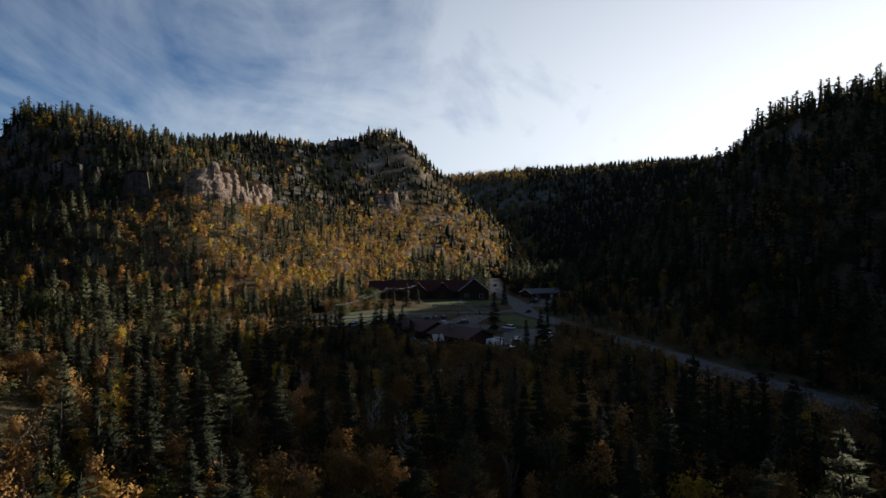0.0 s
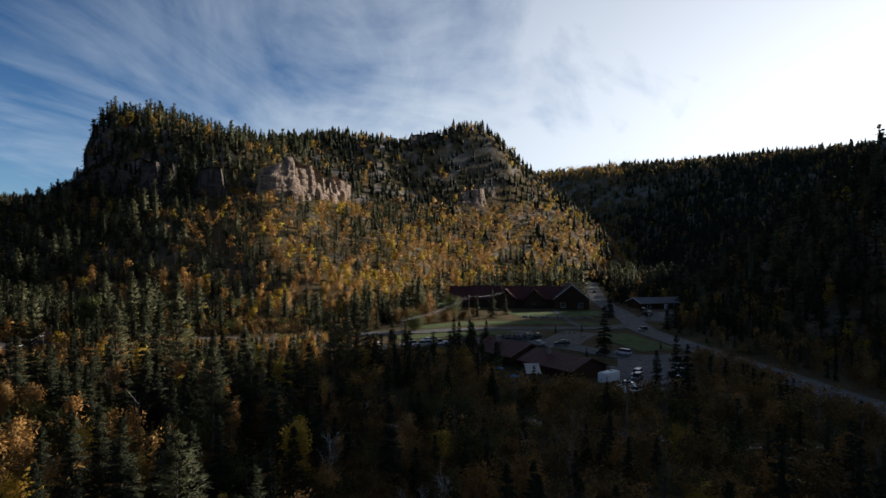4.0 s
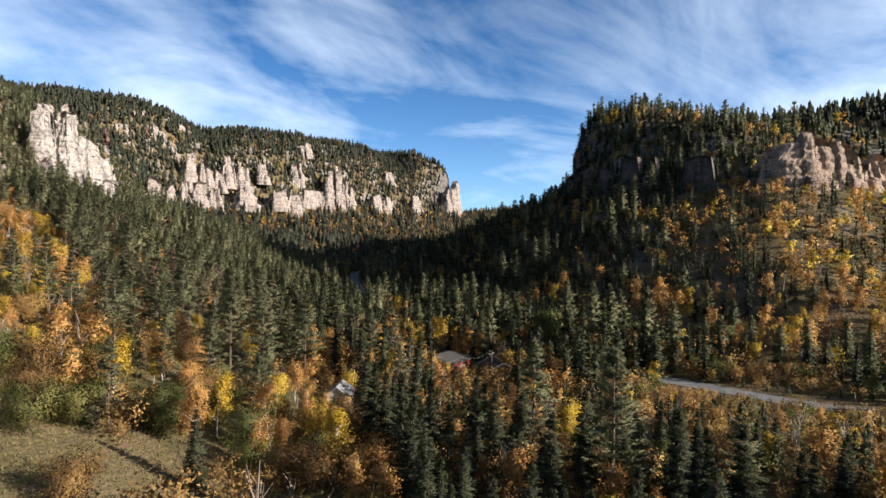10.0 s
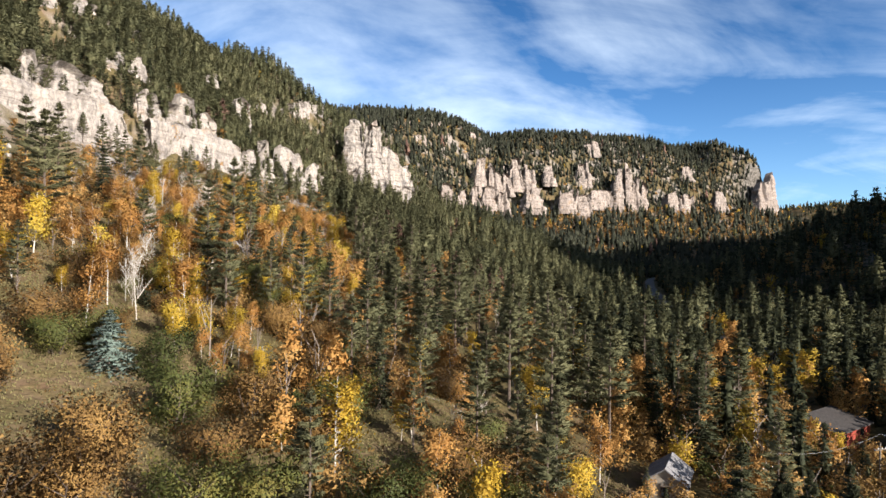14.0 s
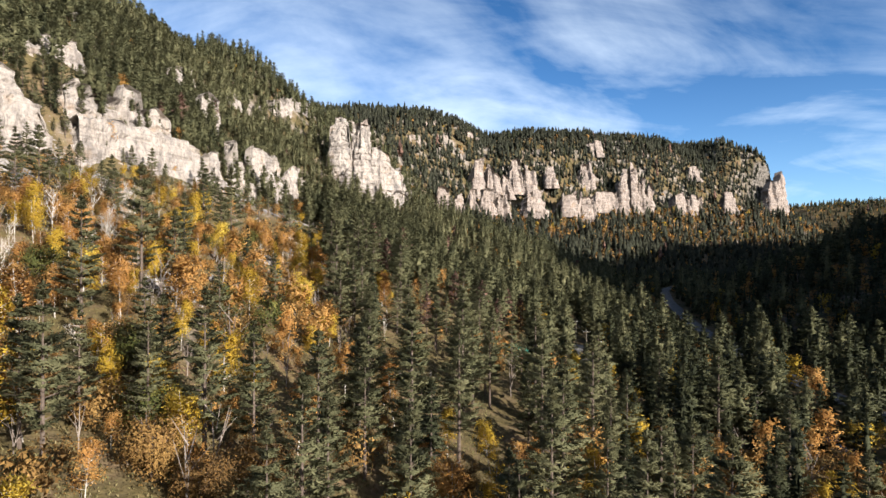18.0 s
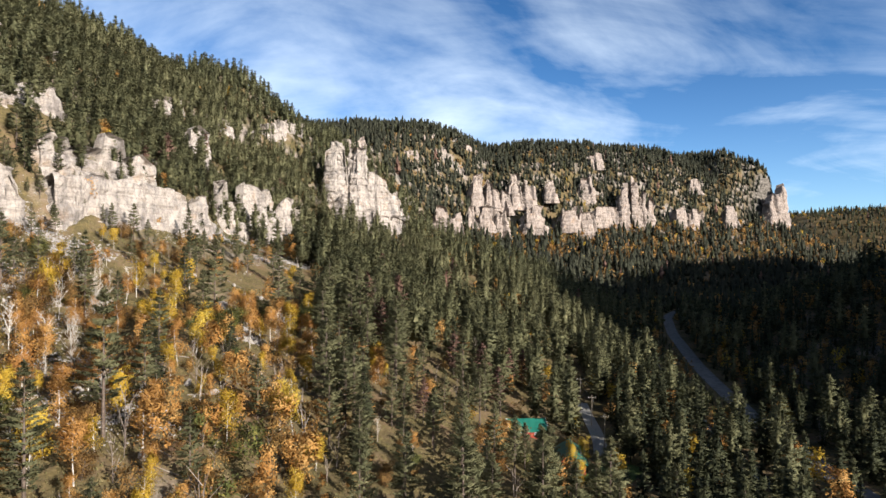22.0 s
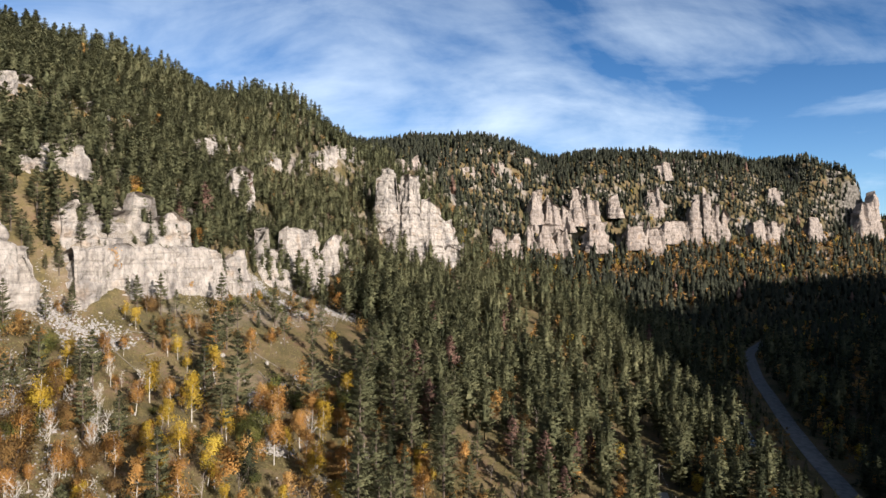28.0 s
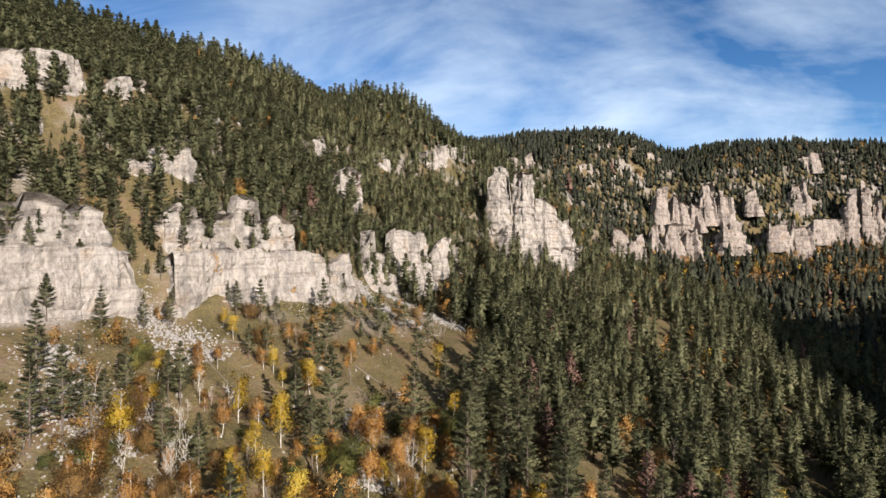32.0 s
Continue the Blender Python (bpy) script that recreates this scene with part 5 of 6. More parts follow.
def mid_forms(k, rng):
    h = HEIGHT[k]
    if k in ("pine", "dead"):
        c = conifer(rng, h, 3.6, 0.14, 17, 7, 3, 5, 0.66, "pine", 0.25)[0]
        return joined([c, far_conifer(rng, h * 0.92, 1.7, 0.2, 8, 8, 0.6, 0.8), stick((0, 0, -1), (0, 0, h * 0.5), 0.22, 0.12, 3)])
    if k == "spruce":
        return joined([conifer(rng, h, 2.4, 0.06, 17, 5, 2, 3, 0.85, "spruce", 0.24)[0], far_conifer(rng, h * 0.95, 0.9, 0.07, 5, 6, 0.5)])
    if k in ("orange", "yellow"):
        return broadleaf(rng, h, 2.4, 0.22, 18, 560, 0.38)[0]
    if k == "bare":
        return far_forms(k, rng)
    return broadleaf(rng, h, 2.7, 0.12, 16, 520, 0.34, bushy=True)[0]


def fair_forms(k, rng):
    h = HEIGHT[k]
    if k in ("pine", "dead"):
        return joined([conifer(rng, h, 3.5, 0.12, 12, 5, 1, 4, 1.0, "pine", 0.3)[0], far_conifer(rng, h * 0.92, 2.1, 0.12, 6, 7, 0.8, 0.8)])
    if k == "spruce":
        return joined([conifer(rng, h, 2.5, 0.05, 10, 4, 1, 2, 1.3, "spruce", 0.3)[0], far_conifer(rng, h * 0.97, 1.3, 0.05, 4, 7, 0.7)])
    if k in ("orange", "yellow"):
        return broadleaf(rng, h, 2.5, 0.22, 10, 100, 0.85)[0]
    if k in ("russet", "green"):
        return broadleaf(rng, h, 2.6, 0.12, 10, 80, 0.85, bushy=True)[0]
    return far_forms(k, rng)


def far_forms(k, rng):
    h = HEIGHT[k]
    if k in ("pine", "dead"):
        return far_conifer(rng, h * 0.88, 2.9, 0.08, 6, 7, 1.0, 0.7)
    if k == "spruce":
        return far_conifer(rng, h, 2.6, 0.03, 4, 7, 1.0)
    if k in ("orange", "yellow"):
        return broadleaf(rng, h, 2.6, 0.22, 8, 60, 1.1)[0]
    if k == "bare":
        return joined([stick((0, 0, -0.5), (0.5, 0.3, h), 0.13, 0.03, 3)] + [stick((0, 0, h * f), (1.6 * np.cos(9 * f), 1.6 * np.sin(9 * f), h * f + 2), 0.06, 0.02, 3) for f in (0.35, 0.5, 0.65, 0.8)] + [stick((0, 0, h * 0.3), (1.2 * np.cos(a), 1.2 * np.sin(a), h * 0.9), 0.07, 0.02, 3) for a in rng.uniform(0, 6, 2)])
    return broadleaf(rng, h, 2.4, 0.15, 8, 40, 1.2, bushy=True)[0]


def stand(name, protos, rows, mat, label, category):
    """One mesh of many distant trees, for what nobody could count."""
    vs, fs, ns, k = [], [], [], 0
    which = trng.integers(0, len(protos), len(rows))
    for w_, (v, f) in enumerate(protos):
        v, f, n_ = crown_shading(v, f, trng)
        r = rows[which == w_]
        if len(r) == 0:
            continue
        scale = np.stack([size_of[r] * trng.uniform(0.85, 1.2, len(r)), size_of[r] * trng.uniform(0.85, 1.2, len(r)), size_of[r]], -1)
        p = turned(v[None] * scale[:, None], spin[r][:, None]) + np.stack([sx[r], sy[r], sz[r] - 0.3], -1)[:, None]
        vs.append(p.reshape(-1, 3)), ns.append(turned(np.tile(n_, (len(r), 1, 1)), spin[r][:, None]).reshape(-1, 3))
        fs.append((f[None] + (np.arange(len(r)) * len(v))[:, None, None]).reshape(-1, 3) + k)
        k += p.shape[0] * p.shape[1]
    if vs:
        tagged(new(name, tri_mesh(name, np.concatenate(vs), np.concatenate(fs), mat, normals=None if mat is TWIG else np.concatenate(ns))), label, category, kind="stuff")


LIMIT = dict(pine=290, spruce=290, orange=220, yellow=140, russet=240, green=110, bare=80, dead=10)
for ki, k in enumerate(KINDS):
    mine = np.where(kind == ki)[0]
    mine = mine[np.argsort(away[mine])]
    near = mine[: LIMIT[k]][away[mine[: LIMIT[k]]] < 120]  # the nearest to the flight line
    rest = np.setdiff1d(mine, near)
    mid, far = rest[away[rest] < 380], rest[away[rest] >= 380]
    nm, label, cat, grp = NAMES[k]
    forms = []
    for f in range(5):
        crown, wood = near_forms(k, np.random.default_rng(100 * ki + f))
        bark = BARK if k in ("pine", "spruce", "dead", "russet", "green") else BARK_W
        if crown:
            cv, cf, cn = crown_shading(*crown, np.random.default_rng(f))
            crown = tri_mesh("crown", cv, cf, LEAF[k], normals=cn)
        forms.append((crown, tri_mesh("trunk", *wood, bark)))
    for t_ in near:
        root = tagged(new(nm), label, cat, grp)
        root.empty_display_size = 0.3
        s_ = float(size_of[t_])
        root.matrix_world = Matrix.LocRotScale((float(sx[t_]), float(sy[t_]), float(sz[t_]) - 0.1), Euler((0, 0, float(spin[t_]))), (s_ * float(0.9 + 0.25 * pick[t_]), s_, s_))
        crown, wood = forms[int(t_) % 5]
        for part_name, me in (("crown", crown), ("trunk", wood)):
            if me:
                new(part_name, me).parent = root
    stuff_name = {"pine": "pine_forest", "spruce": "spruce_forest", "orange": "aspen_grove", "yellow": "birch_grove", "russet": "oak_scrub", "green": "green_scrub", "bare": "bare_thicket", "dead": "dead_pines"}[k]
    mat = LEAF.get(k, TWIG)
    fair = mid[away[mid] >= 165]
    mid = mid[away[mid] < 165]
    if k in ("pine", "spruce"):
        closer, fair = fair[away[fair] < 265], fair[away[fair] >= 265]
        fine = (lambda g: joined([conifer(g, HEIGHT[k], 3.6, 0.12, 14, 6, 2, 4, 0.78, "pine", 0.28)[0], far_conifer(g, HEIGHT[k] * 0.92, 1.9, 0.14, 7, 7, 0.7, 0.8)])) if k == "pine" else (lambda g: joined([conifer(g, HEIGHT[k], 2.4, 0.05, 12, 5, 1, 3, 0.95, "spruce", 0.26)[0], far_conifer(g, HEIGHT[k] * 0.95, 0.9, 0.06, 4, 6, 0.5)]))
        stand(stuff_name, [fine(np.random.default_rng(270 + 100 * ki + f)) for f in range(6)], closer, mat, NAMES[k][1].replace("a ", "") + " stand", cat)
    stand(stuff_name, [fair_forms(k, np.random.default_rng(250 + 100 * ki + f)) for f in range(7)], fair, mat, NAMES[k][1].replace("a ", "") + " stand", cat)
    stand(stuff_name, [mid_forms(k, np.random.default_rng(200 + 100 * ki + f)) for f in range(6)], mid, mat, NAMES[k][1].replace("a ", "") + " stand", cat)
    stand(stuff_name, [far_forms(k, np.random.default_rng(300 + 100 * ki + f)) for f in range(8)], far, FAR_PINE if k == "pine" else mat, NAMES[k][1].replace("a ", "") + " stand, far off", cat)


def lone_tree(name, forms, mat, x, y, label, category):
    root = tagged(new(name), label, category)
    root.matrix_world = pose(x, y, lev(x, y) - 0.1, 0, 0, 37 * x)
    cv, cf, cn = crown_shading(*forms[0], lrng)
    new("crown", tri_mesh("crown", cv, cf, mat, normals=cn)).parent = root
    new("trunk", tri_mesh("trunk", *forms[1], BARK)).parent = root


lrng = np.random.default_rng(900)
lone_tree("cottonwood_tree", broadleaf(lrng, 12, 6.0, 0.25, 34, 2600, 0.6), GREEN, 103, 92, "broad cottonwood still in pale green leaf", "cottonwood tree")
lone_tree("blue_spruce", conifer(lrng, 6.6, 3.6, 0.02, 26, 9, 5, 6, 0.36, "spruce"), BLUE, -36, 48, "silvery blue spruce on the hillside meadow", "spruce tree")
lone_tree("cottonwood_tree", broadleaf(lrng, 9, 4.0, 0.2, 30, 1800, 0.5), GREEN, 142, 60, "rounded tree in green leaf above the road", "cottonwood tree")
for jx, jy in ((-88, 184), (-60, 108), (-12, 30), (-40, 66)):
    lone_tree("juniper", broadleaf(lrng, 3.6, 1.9, 0.05, 22, 900, 0.3, bushy=True), SPRUCE, jx, jy, "low dark green juniper on the dry slope", "juniper")


# ---- built things ----
def part(name, bm, mat, parent, label=""):
    me = bpy.data.meshes.new(name)
    bm.to_mesh(me)
    bm.free()
    me.materials.append(mat)
    ob = new(name, me)
    ob.parent = parent
    return tagged(ob, label)


def add_box(bm, x, y, z, sx_, sy_, sz_, bevel=0.0):
    """A block centred at x, y that stands on z."""
    r = bmesh.ops.create_cube(bm, size=1.0, matrix=Matrix.Translation((x, y, z + sz_ / 2)) @ Matrix.Diagonal((sx_, sy_, sz_, 1)))
    if bevel:
        es = {e for v in r["verts"] for e in v.link_edges}
        bmesh.ops.bevel(bm, geom=list(es), offset=bevel, segments=2, affect="EDGES")
    return bm


def box(*a, **k):
    return add_box(bmesh.new(), *a, **k)


def prism(profile, x0, x1, axis="x"):
    """A closed profile of (across, up) drawn out from x0 to x1."""
    bm = bmesh.new()
    rows = [[bm.verts.new((x, a, u) if axis == "x" else (a, x, u)) for a, u in profile] for x in (x0, x1)]
    n = len(profile)
    for k in range(n):
        bm.faces.new((rows[0][k], rows[0][(k + 1) % n], rows[1][(k + 1) % n], rows[1][k]))
    bm.faces.new(rows[0][::-1]), bm.faces.new(rows[1])
    bmesh.ops.recalc_face_normals(bm, faces=bm.faces)
    return bm


def tube(points, r, sides=6):
    """One bent round bar through the points, closed at its ends."""
    pts = [Vector(p) for p in points]
    bm = bmesh.new()
    rings = []
    for k, p in enumerate(pts):
        d = (pts[min(k + 1, len(pts) - 1)] - pts[max(k - 1, 0)]).normalized()
        u = d.cross(Vector((1, 0, 0)) if abs(d.z) > 0.9 else Vector((0, 0, 1))).normalized()
        w = d.cross(u)
        rings.append([bm.verts.new(p + (u * math.cos(6.2832 * j / sides) + w * math.sin(6.2832 * j / sides)) * r) for j in range(sides)])
    for a, b in zip(rings[:-1], rings[1:]):
        for j in range(sides):
            bm.faces.new((a[j], a[(j + 1) % sides], b[(j + 1) % sides], b[j]))
    bm.faces.new(rings[0][::-1]), bm.faces.new(rings[-1])
    return bm


ROOF_RED = material("red_brown_metal_roof", [(0.075, 0.022, 0.018), (0.11, 0.032, 0.025)], 0.4, 0.55, bump=0.02, stretch=(6, 0.4, 1))
ROOF_GREEN = material("green_metal_roof", [(0.008, 0.085, 0.06), (0.014, 0.12, 0.085)], 0.5, 0.45, spec=0.4)
ROOF_GREY = material("grey_shingle_roof", [(0.13, 0.125, 0.125), (0.22, 0.21, 0.21)], 3.0, 0.9, bump=0.02)
LOG = material("dark_log_wall", [(0.035, 0.018, 0.010), (0.085, 0.042, 0.022)], 1.5, 0.8, bump=0.04, stretch=(0.3, 0.3, 4))
RED_WALL = material("red_painted_boards", [(0.16, 0.028, 0.018), (0.24, 0.042, 0.025)], 2.0, 0.75, bump=0.01, stretch=(5, 5, 0.4))
TAN_WALL = material("tan_painted_boards", [(0.30, 0.25, 0.20), (0.38, 0.33, 0.27)], 1.5, 0.8)
WHITE = material("white_paint", [(0.72, 0.72, 0.70), (0.82, 0.82, 0.80)], 1.2, 0.6)
CANVAS = material("pale_canvas", [(0.36, 0.33, 0.29), (0.45, 0.41, 0.36)], 0.8, 0.9)
GLASS = material("dark_window_glass", [(0.012, 0.015, 0.02), (0.03, 0.035, 0.04)], 0.5, 0.08, spec=0.7)
STONE = material("field_stone", [(0.15, 0.13, 0.11), (0.25, 0.22, 0.19), (0.33, 0.30, 0.265)], 1.5, 0.95, bump=0.06, bump_scale=3)
POLE = material("weathered_pole_wood", [(0.11, 0.09, 0.07), (0.20, 0.17, 0.135)], 3.0, 0.95, stretch=(4, 4, 0.3))
RUBBER = material("tyre_rubber", [(0.015, 0.015, 0.015), (0.03, 0.03, 0.03)], 5.0, 0.9)
LAMP_GLASS = material("clear_lamp_lens", [(0.5, 0.5, 0.5), (0.7, 0.7, 0.7)], 5.0, 0.15, spec=0.6)
RED_LENS = material("red_lamp_lens", [(0.25, 0.01, 0.01), (0.35, 0.02, 0.02)], 5.0, 0.2)
WIRE = material("dull_wire", [(0.10, 0.10, 0.10), (0.2, 0.2, 0.2)], 1.0, 0.6)
BLUE_CLOTH = material("blue_umbrella_cloth", [(0.04, 0.16, 0.32), (0.07, 0.24, 0.42)], 1.0, 0.8)


def house(name, x, y, turn, long_, deep, wall_h, rise, walls, roof, label, category="building", eave=0.8, windows=(), door=None, chimney=False, base=None, shed=False, trim=None):
    """A gabled building along its own x, with walls, two roof slopes, gable windows, door and chimney."""
    z = (min(lev(x + dx, y + dy) for dx in (-deep / 2, 0, deep / 2) for dy in (-deep / 2, 0, deep / 2)) if base is None else base) - 0.3
    root = tagged(new(name), label, category)
    root.matrix_world = pose(x, y, z, 0, 0, turn)
    d = deep / 2
    ridge = [(-d, 0), (d, 0), (d, wall_h), (0, wall_h + rise), (-d, wall_h)] if not shed else [(-d, 0), (d, 0), (d, wall_h + rise), (-d, wall_h)]
    part("wall", prism(ridge, -long_ / 2, long_ / 2), walls, root)
    t = 0.22
    slopes = ((-1, rise / d), (1, rise / d)) if not shed else ((0, 0),)
    for side, k in slopes:
        if shed:
            prof = [(-d - eave, wall_h - eave * rise / deep + 0.03), (d + eave, wall_h + rise + eave * rise / deep + 0.03), (d + eave, wall_h + rise + eave * rise / deep + t), (-d - eave, wall_h - eave * rise / deep + t)]
        else:
            prof = [(0, wall_h + rise + 0.03), (side * (d + eave), wall_h - eave * k + 0.03), (side * (d + eave), wall_h - eave * k + t), (0, wall_h + rise + t + 0.02)]
        slope = part("roof", prism(prof, -long_ / 2 - eave, long_ / 2 + eave), roof, root)
        for q in range(int(long_ / 1.6)):
            xx = -long_ / 2 + 0.8 + q * 1.6
            if shed or (k == 0):
                continue
            seam = [(side * 0.15, wall_h + rise - 0.15 * k + t + 0.03), (side * (d + eave - 0.05), wall_h - (eave - 0.05) * k + t + 0.03)]
            pr = [(seam[0][0], seam[0][1] - 0.05), (seam[1][0], seam[1][1] - 0.05), (seam[1][0], seam[1][1] + 0.03), (seam[0][0], seam[0][1] + 0.03)]
            part("roof_seam", prism(pr, xx - 0.03, xx + 0.03), roof, slope)
    if trim:
        for end in (-1, 1):
            xx = end * (long_ / 2 + eave + 0.04)
            for side in (-1, 1):
                prof = [(0, wall_h + rise - 0.05), (side * (d + eave), wall_h - eave * rise / d - 0.05), (side * (d + eave), wall_h - eave * rise / d + t + 0.05), (0, wall_h + rise + t + 0.08)]
                part("barge_board", prism(prof, xx - 0.05, xx + 0.05), trim, root, "pale painted barge board")
    for side, u, sill, w_, h_ in windows:
        frame_ = box(0, 0, 0, w_ + 0.24, 0.14, h_ + 0.24)
        bmesh.ops.inset_region(frame_, faces=[f for f in frame_.faces if abs(f.normal.y) > 0.9], thickness=0.12, depth=-0.04)
        if side in ("front", "back"):
            s_ = -1 if side == "front" else 1
            m = Matrix.Translation((u, s_ * (d + 0.03), sill))
        else:
            s_ = -1 if side == "west" else 1
            m = Matrix.Translation((s_ * (long_ / 2 + 0.03), u, sill)) @ Matrix.Rotation(radians(90), 4, "Z")
        win = part("window", frame_, WHITE if trim else LOG, root)
        win.matrix_local = m
        part("pane", box(0, 0, 0.12, w_, 0.17, h_), GLASS, win)
        part("glazing_bar", box(0, 0, 0.12, 0.06, 0.20, h_), WHITE if trim else LOG, win)
    if door:
        side, u, w_, h_ = door
        s_ = -1 if side == "front" else 1
        dr = part("door", box(u, s_ * (d + 0.04), 0.3, w_, 0.12, h_), walls if not trim else WHITE, root)
        part("door_handle", box(u + w_ * 0.35, s_ * (d + 0.14), 1.25, 0.08, 0.08, 0.2), WIRE, dr)
    if chimney:
        ch = part("chimney", box(long_ * 0.18, deep * 0.12, wall_h * 0.6, 1.0, 1.0, rise + wall_h * 0.4 + 1.2, bevel=0.04), STONE, root)
        part("chimney_cap", box(long_ * 0.18, deep * 0.12, wall_h + rise + 1.2, 1.25, 1.25, 0.15), STONE, ch)
    return root


rest_turn = 54
house("restaurant", 101, -62, rest_turn, 15, 13, 2.8, 2.4, LOG, ROOF_RED, "dark log restaurant wing with a red-brown metal roof", windows=[("front", -5, 1, 1.6, 1.2), ("front", 4, 1, 1.6, 1.2), ("back", 0, 1, 2, 1.2)], chimney=True)
house("restaurant", 90, -77.5, rest_turn, 17, 12, 2.8, 2.2, LOG, ROOF_RED, "long dark log restaurant wing with a red-brown metal roof", windows=[("front", -6, 1, 1.6, 1.2), ("front", 0, 1, 1.6, 1.2), ("back", 5, 1, 1.6, 1.2)], door=("back", 0, 1.1, 2.1), chimney=True)


def awning(x, y, turn):
    root = tagged(new("patio_awning"), "pale canvas patio awning on dark posts", "awning")
    root.matrix_world = pose(x, y, lev(x, y), 0, 0, turn)
    part("awning_cloth", prism([(-2.6, 2.4), (2.6, 3.7), (2.6, 3.8), (-2.6, 2.5)], -1.7, 1.7), CANVAS, root)
    for px_ in (-1.5, 1.5):
        for py_, h in ((-2.4, 2.4), (2.4, 3.62)):
            part("post", box(px_, py_, -0.3, 0.18, 0.18, h + 0.3), LOG, root)
    part("beam", box(0, -2.4, 2.24, 3.4, 0.16, 0.16), LOG, root)
    return root


awning(77, -72.5, -73)


def parasol(x, y):
    root = tagged(new("parasol"), "open blue cloth parasol on the patio", "parasol")
    root.matrix_world = pose(x, y, lev(x, y))
    bm = bmesh.new()
    bmesh.ops.create_cone(bm, segments=8, radius1=1.15, radius2=0.05, depth=0.5, cap_ends=True, matrix=Matrix.Translation((0, 0, 2.3)))
    part("canopy", bm, BLUE_CLOTH, root)
    part("pole", tube([(0, 0, -0.2), (0, 0, 2.5)], 0.04), WIRE, root)
    bm = bmesh.new()
    bmesh.ops.create_cone(bm, segments=16, radius1=0.6, radius2=0.6, depth=0.05, cap_ends=True, matrix=Matrix.Translation((0, 0, 0.74)))
    part("tabletop", bm, LOG, root)


parasol(80, -64), parasol(73, -69)

LWIN = [("back", u, 1.2, 1.6, 1.4) for u in (-18, -13, -8, -3, 2, 7, 12, 17)]
house("lodge", 229, -38, 103, 44, 15, 5.0, 5.2, LOG, ROOF_RED, "long dark log lodge with a red-brown roof", windows=LWIN + [("front", u, 1.2, 1.6, 1.4) for u in (-14, 0, 14)], door=("back", 4.5, 1.8, 2.3), chimney=True)
for gx_, gy_ in ((224, -33), (227, -46)):
    house("lodge_gable", gx_, gy_, 13, 12, 9, 5.0, 4.2, LOG, ROOF_RED, "cross gable of the dark log lodge", windows=[("west", 0, 1.2, 2.2, 1.6)])
house("lodge_wing", 234, -62, 13, 20, 16, 5.4, 6.4, LOG, ROOF_RED, "tall end wing of the lodge with pale eaves", windows=[("west", -4, 1.2, 2, 2), ("west", 4, 1.2, 2, 2), ("front", 0, 1.4, 2, 1.6)], trim=WHITE)
house("lodge_wing", 224, -16, 103, 20, 15, 4.4, 5.4, LOG, ROOF_RED, "low end wing of the lodge with a red roof", windows=[("back", -4, 1.2, 1.6, 1.4), ("back", 3, 1.2, 1.6, 1.4)])
house("guest_house", 372, -38, 20, 22, 13, 6.0, 3.5, LOG, ROOF_GREY, "two-storey brown guest house by the upper road", windows=[("front", u, h, 1.5, 1.3) for u in (-7, 0, 7) for h in (1.2, 4.0)])
house("general_store", 247, -101, -57, 22, 12, 3.2, 2.0, LOG, ROOF_GREY, "low dark store with white double doors", windows=[("front", -7, 1, 1.8, 1.2), ("front", 7, 1, 1.8, 1.2), ("back", -6, 1, 1.8, 1.2)], door=("front", 2, 2.0, 2.2), trim=WHITE)
ROOF_DARK = material("dark_shingle_roof", [(0.035, 0.030, 0.028), (0.065, 0.057, 0.052)], 2.5, 0.9, bump=0.02)
house("red_house", 71, 92, 35, 13, 6.0, 3.0, 1.4, RED_WALL, ROOF_DARK, "red boarded house with a dark lean-to roof", windows=[("front", -4, 1.2, 1.2, 1.1), ("front", 3, 1.2, 1.2, 1.1)], shed=True, eave=0.5)
house("red_porch_house", 80, 82, 75, 9, 7.5, 2.7, 1.8, RED_WALL, ROOF_DARK, "low red house with white gable trim and open porch", windows=[("west", -1.8, 0.9, 1.4, 1.3), ("west", 1.8, 0.9, 1.4, 1.3)], trim=WHITE, door=("front", 0, 1.0, 2.1))
house("cabin", 29.5, 62, 62, 6.5, 4.8, 3.2, 1.7, TAN_WALL, ROOF_GREY, "small tan boarded cabin with a grey gable roof", windows=[("west", 0, 1.4, 0.9, 1.1), ("front", 1, 1.2, 0.9, 1.0)], eave=0.35)
house("green_roof_cabin", 25, 206, 5, 10, 7, 3.0, 2.2, RED_WALL, ROOF_GREEN, "dark red cabin with a bright green metal roof", windows=[("front", -2, 1.1, 1.0, 1.0), ("front", 2.5, 1.1, 1.4, 1.0)], trim=WHITE, eave=0.6)
house("green_roof_cabin", 34, 190, 80, 11, 7.5, 3.0, 2.4, RED_WALL, ROOF_GREEN, "dark red cabin with a green metal roof by a lawn", windows=[("front", 0, 1.1, 1.2, 1.0)], eave=0.6)
ribbon("lawn", [(38, 178), (50, 192)], 11, LAWN, 0.05, "small mown lawn beside the green-roofed cabin", "lawn")
ribbon("gravel_drive", [(44, 196), (48, 212), (50, 232), (52, 252)], 4, material("pale_gravel", [(0.20, 0.185, 0.165), (0.30, 0.285, 0.26)], 1.5, 0.95, bump=0.02), 0.06, "pale gravel drive between the pines", "driveway")
ribbon("lawn", [(192, -44), (203, -60), (213, -80)], 19, LAWN, 0.03, "mown green lawn before the lodge", "lawn")
ribbon("lawn", [(142, -20), (160, -35), (170, -52), (173, -68), (173, -82)], 9, LAWN, 0.03, "mown grass bank along the canyon road", "lawn")
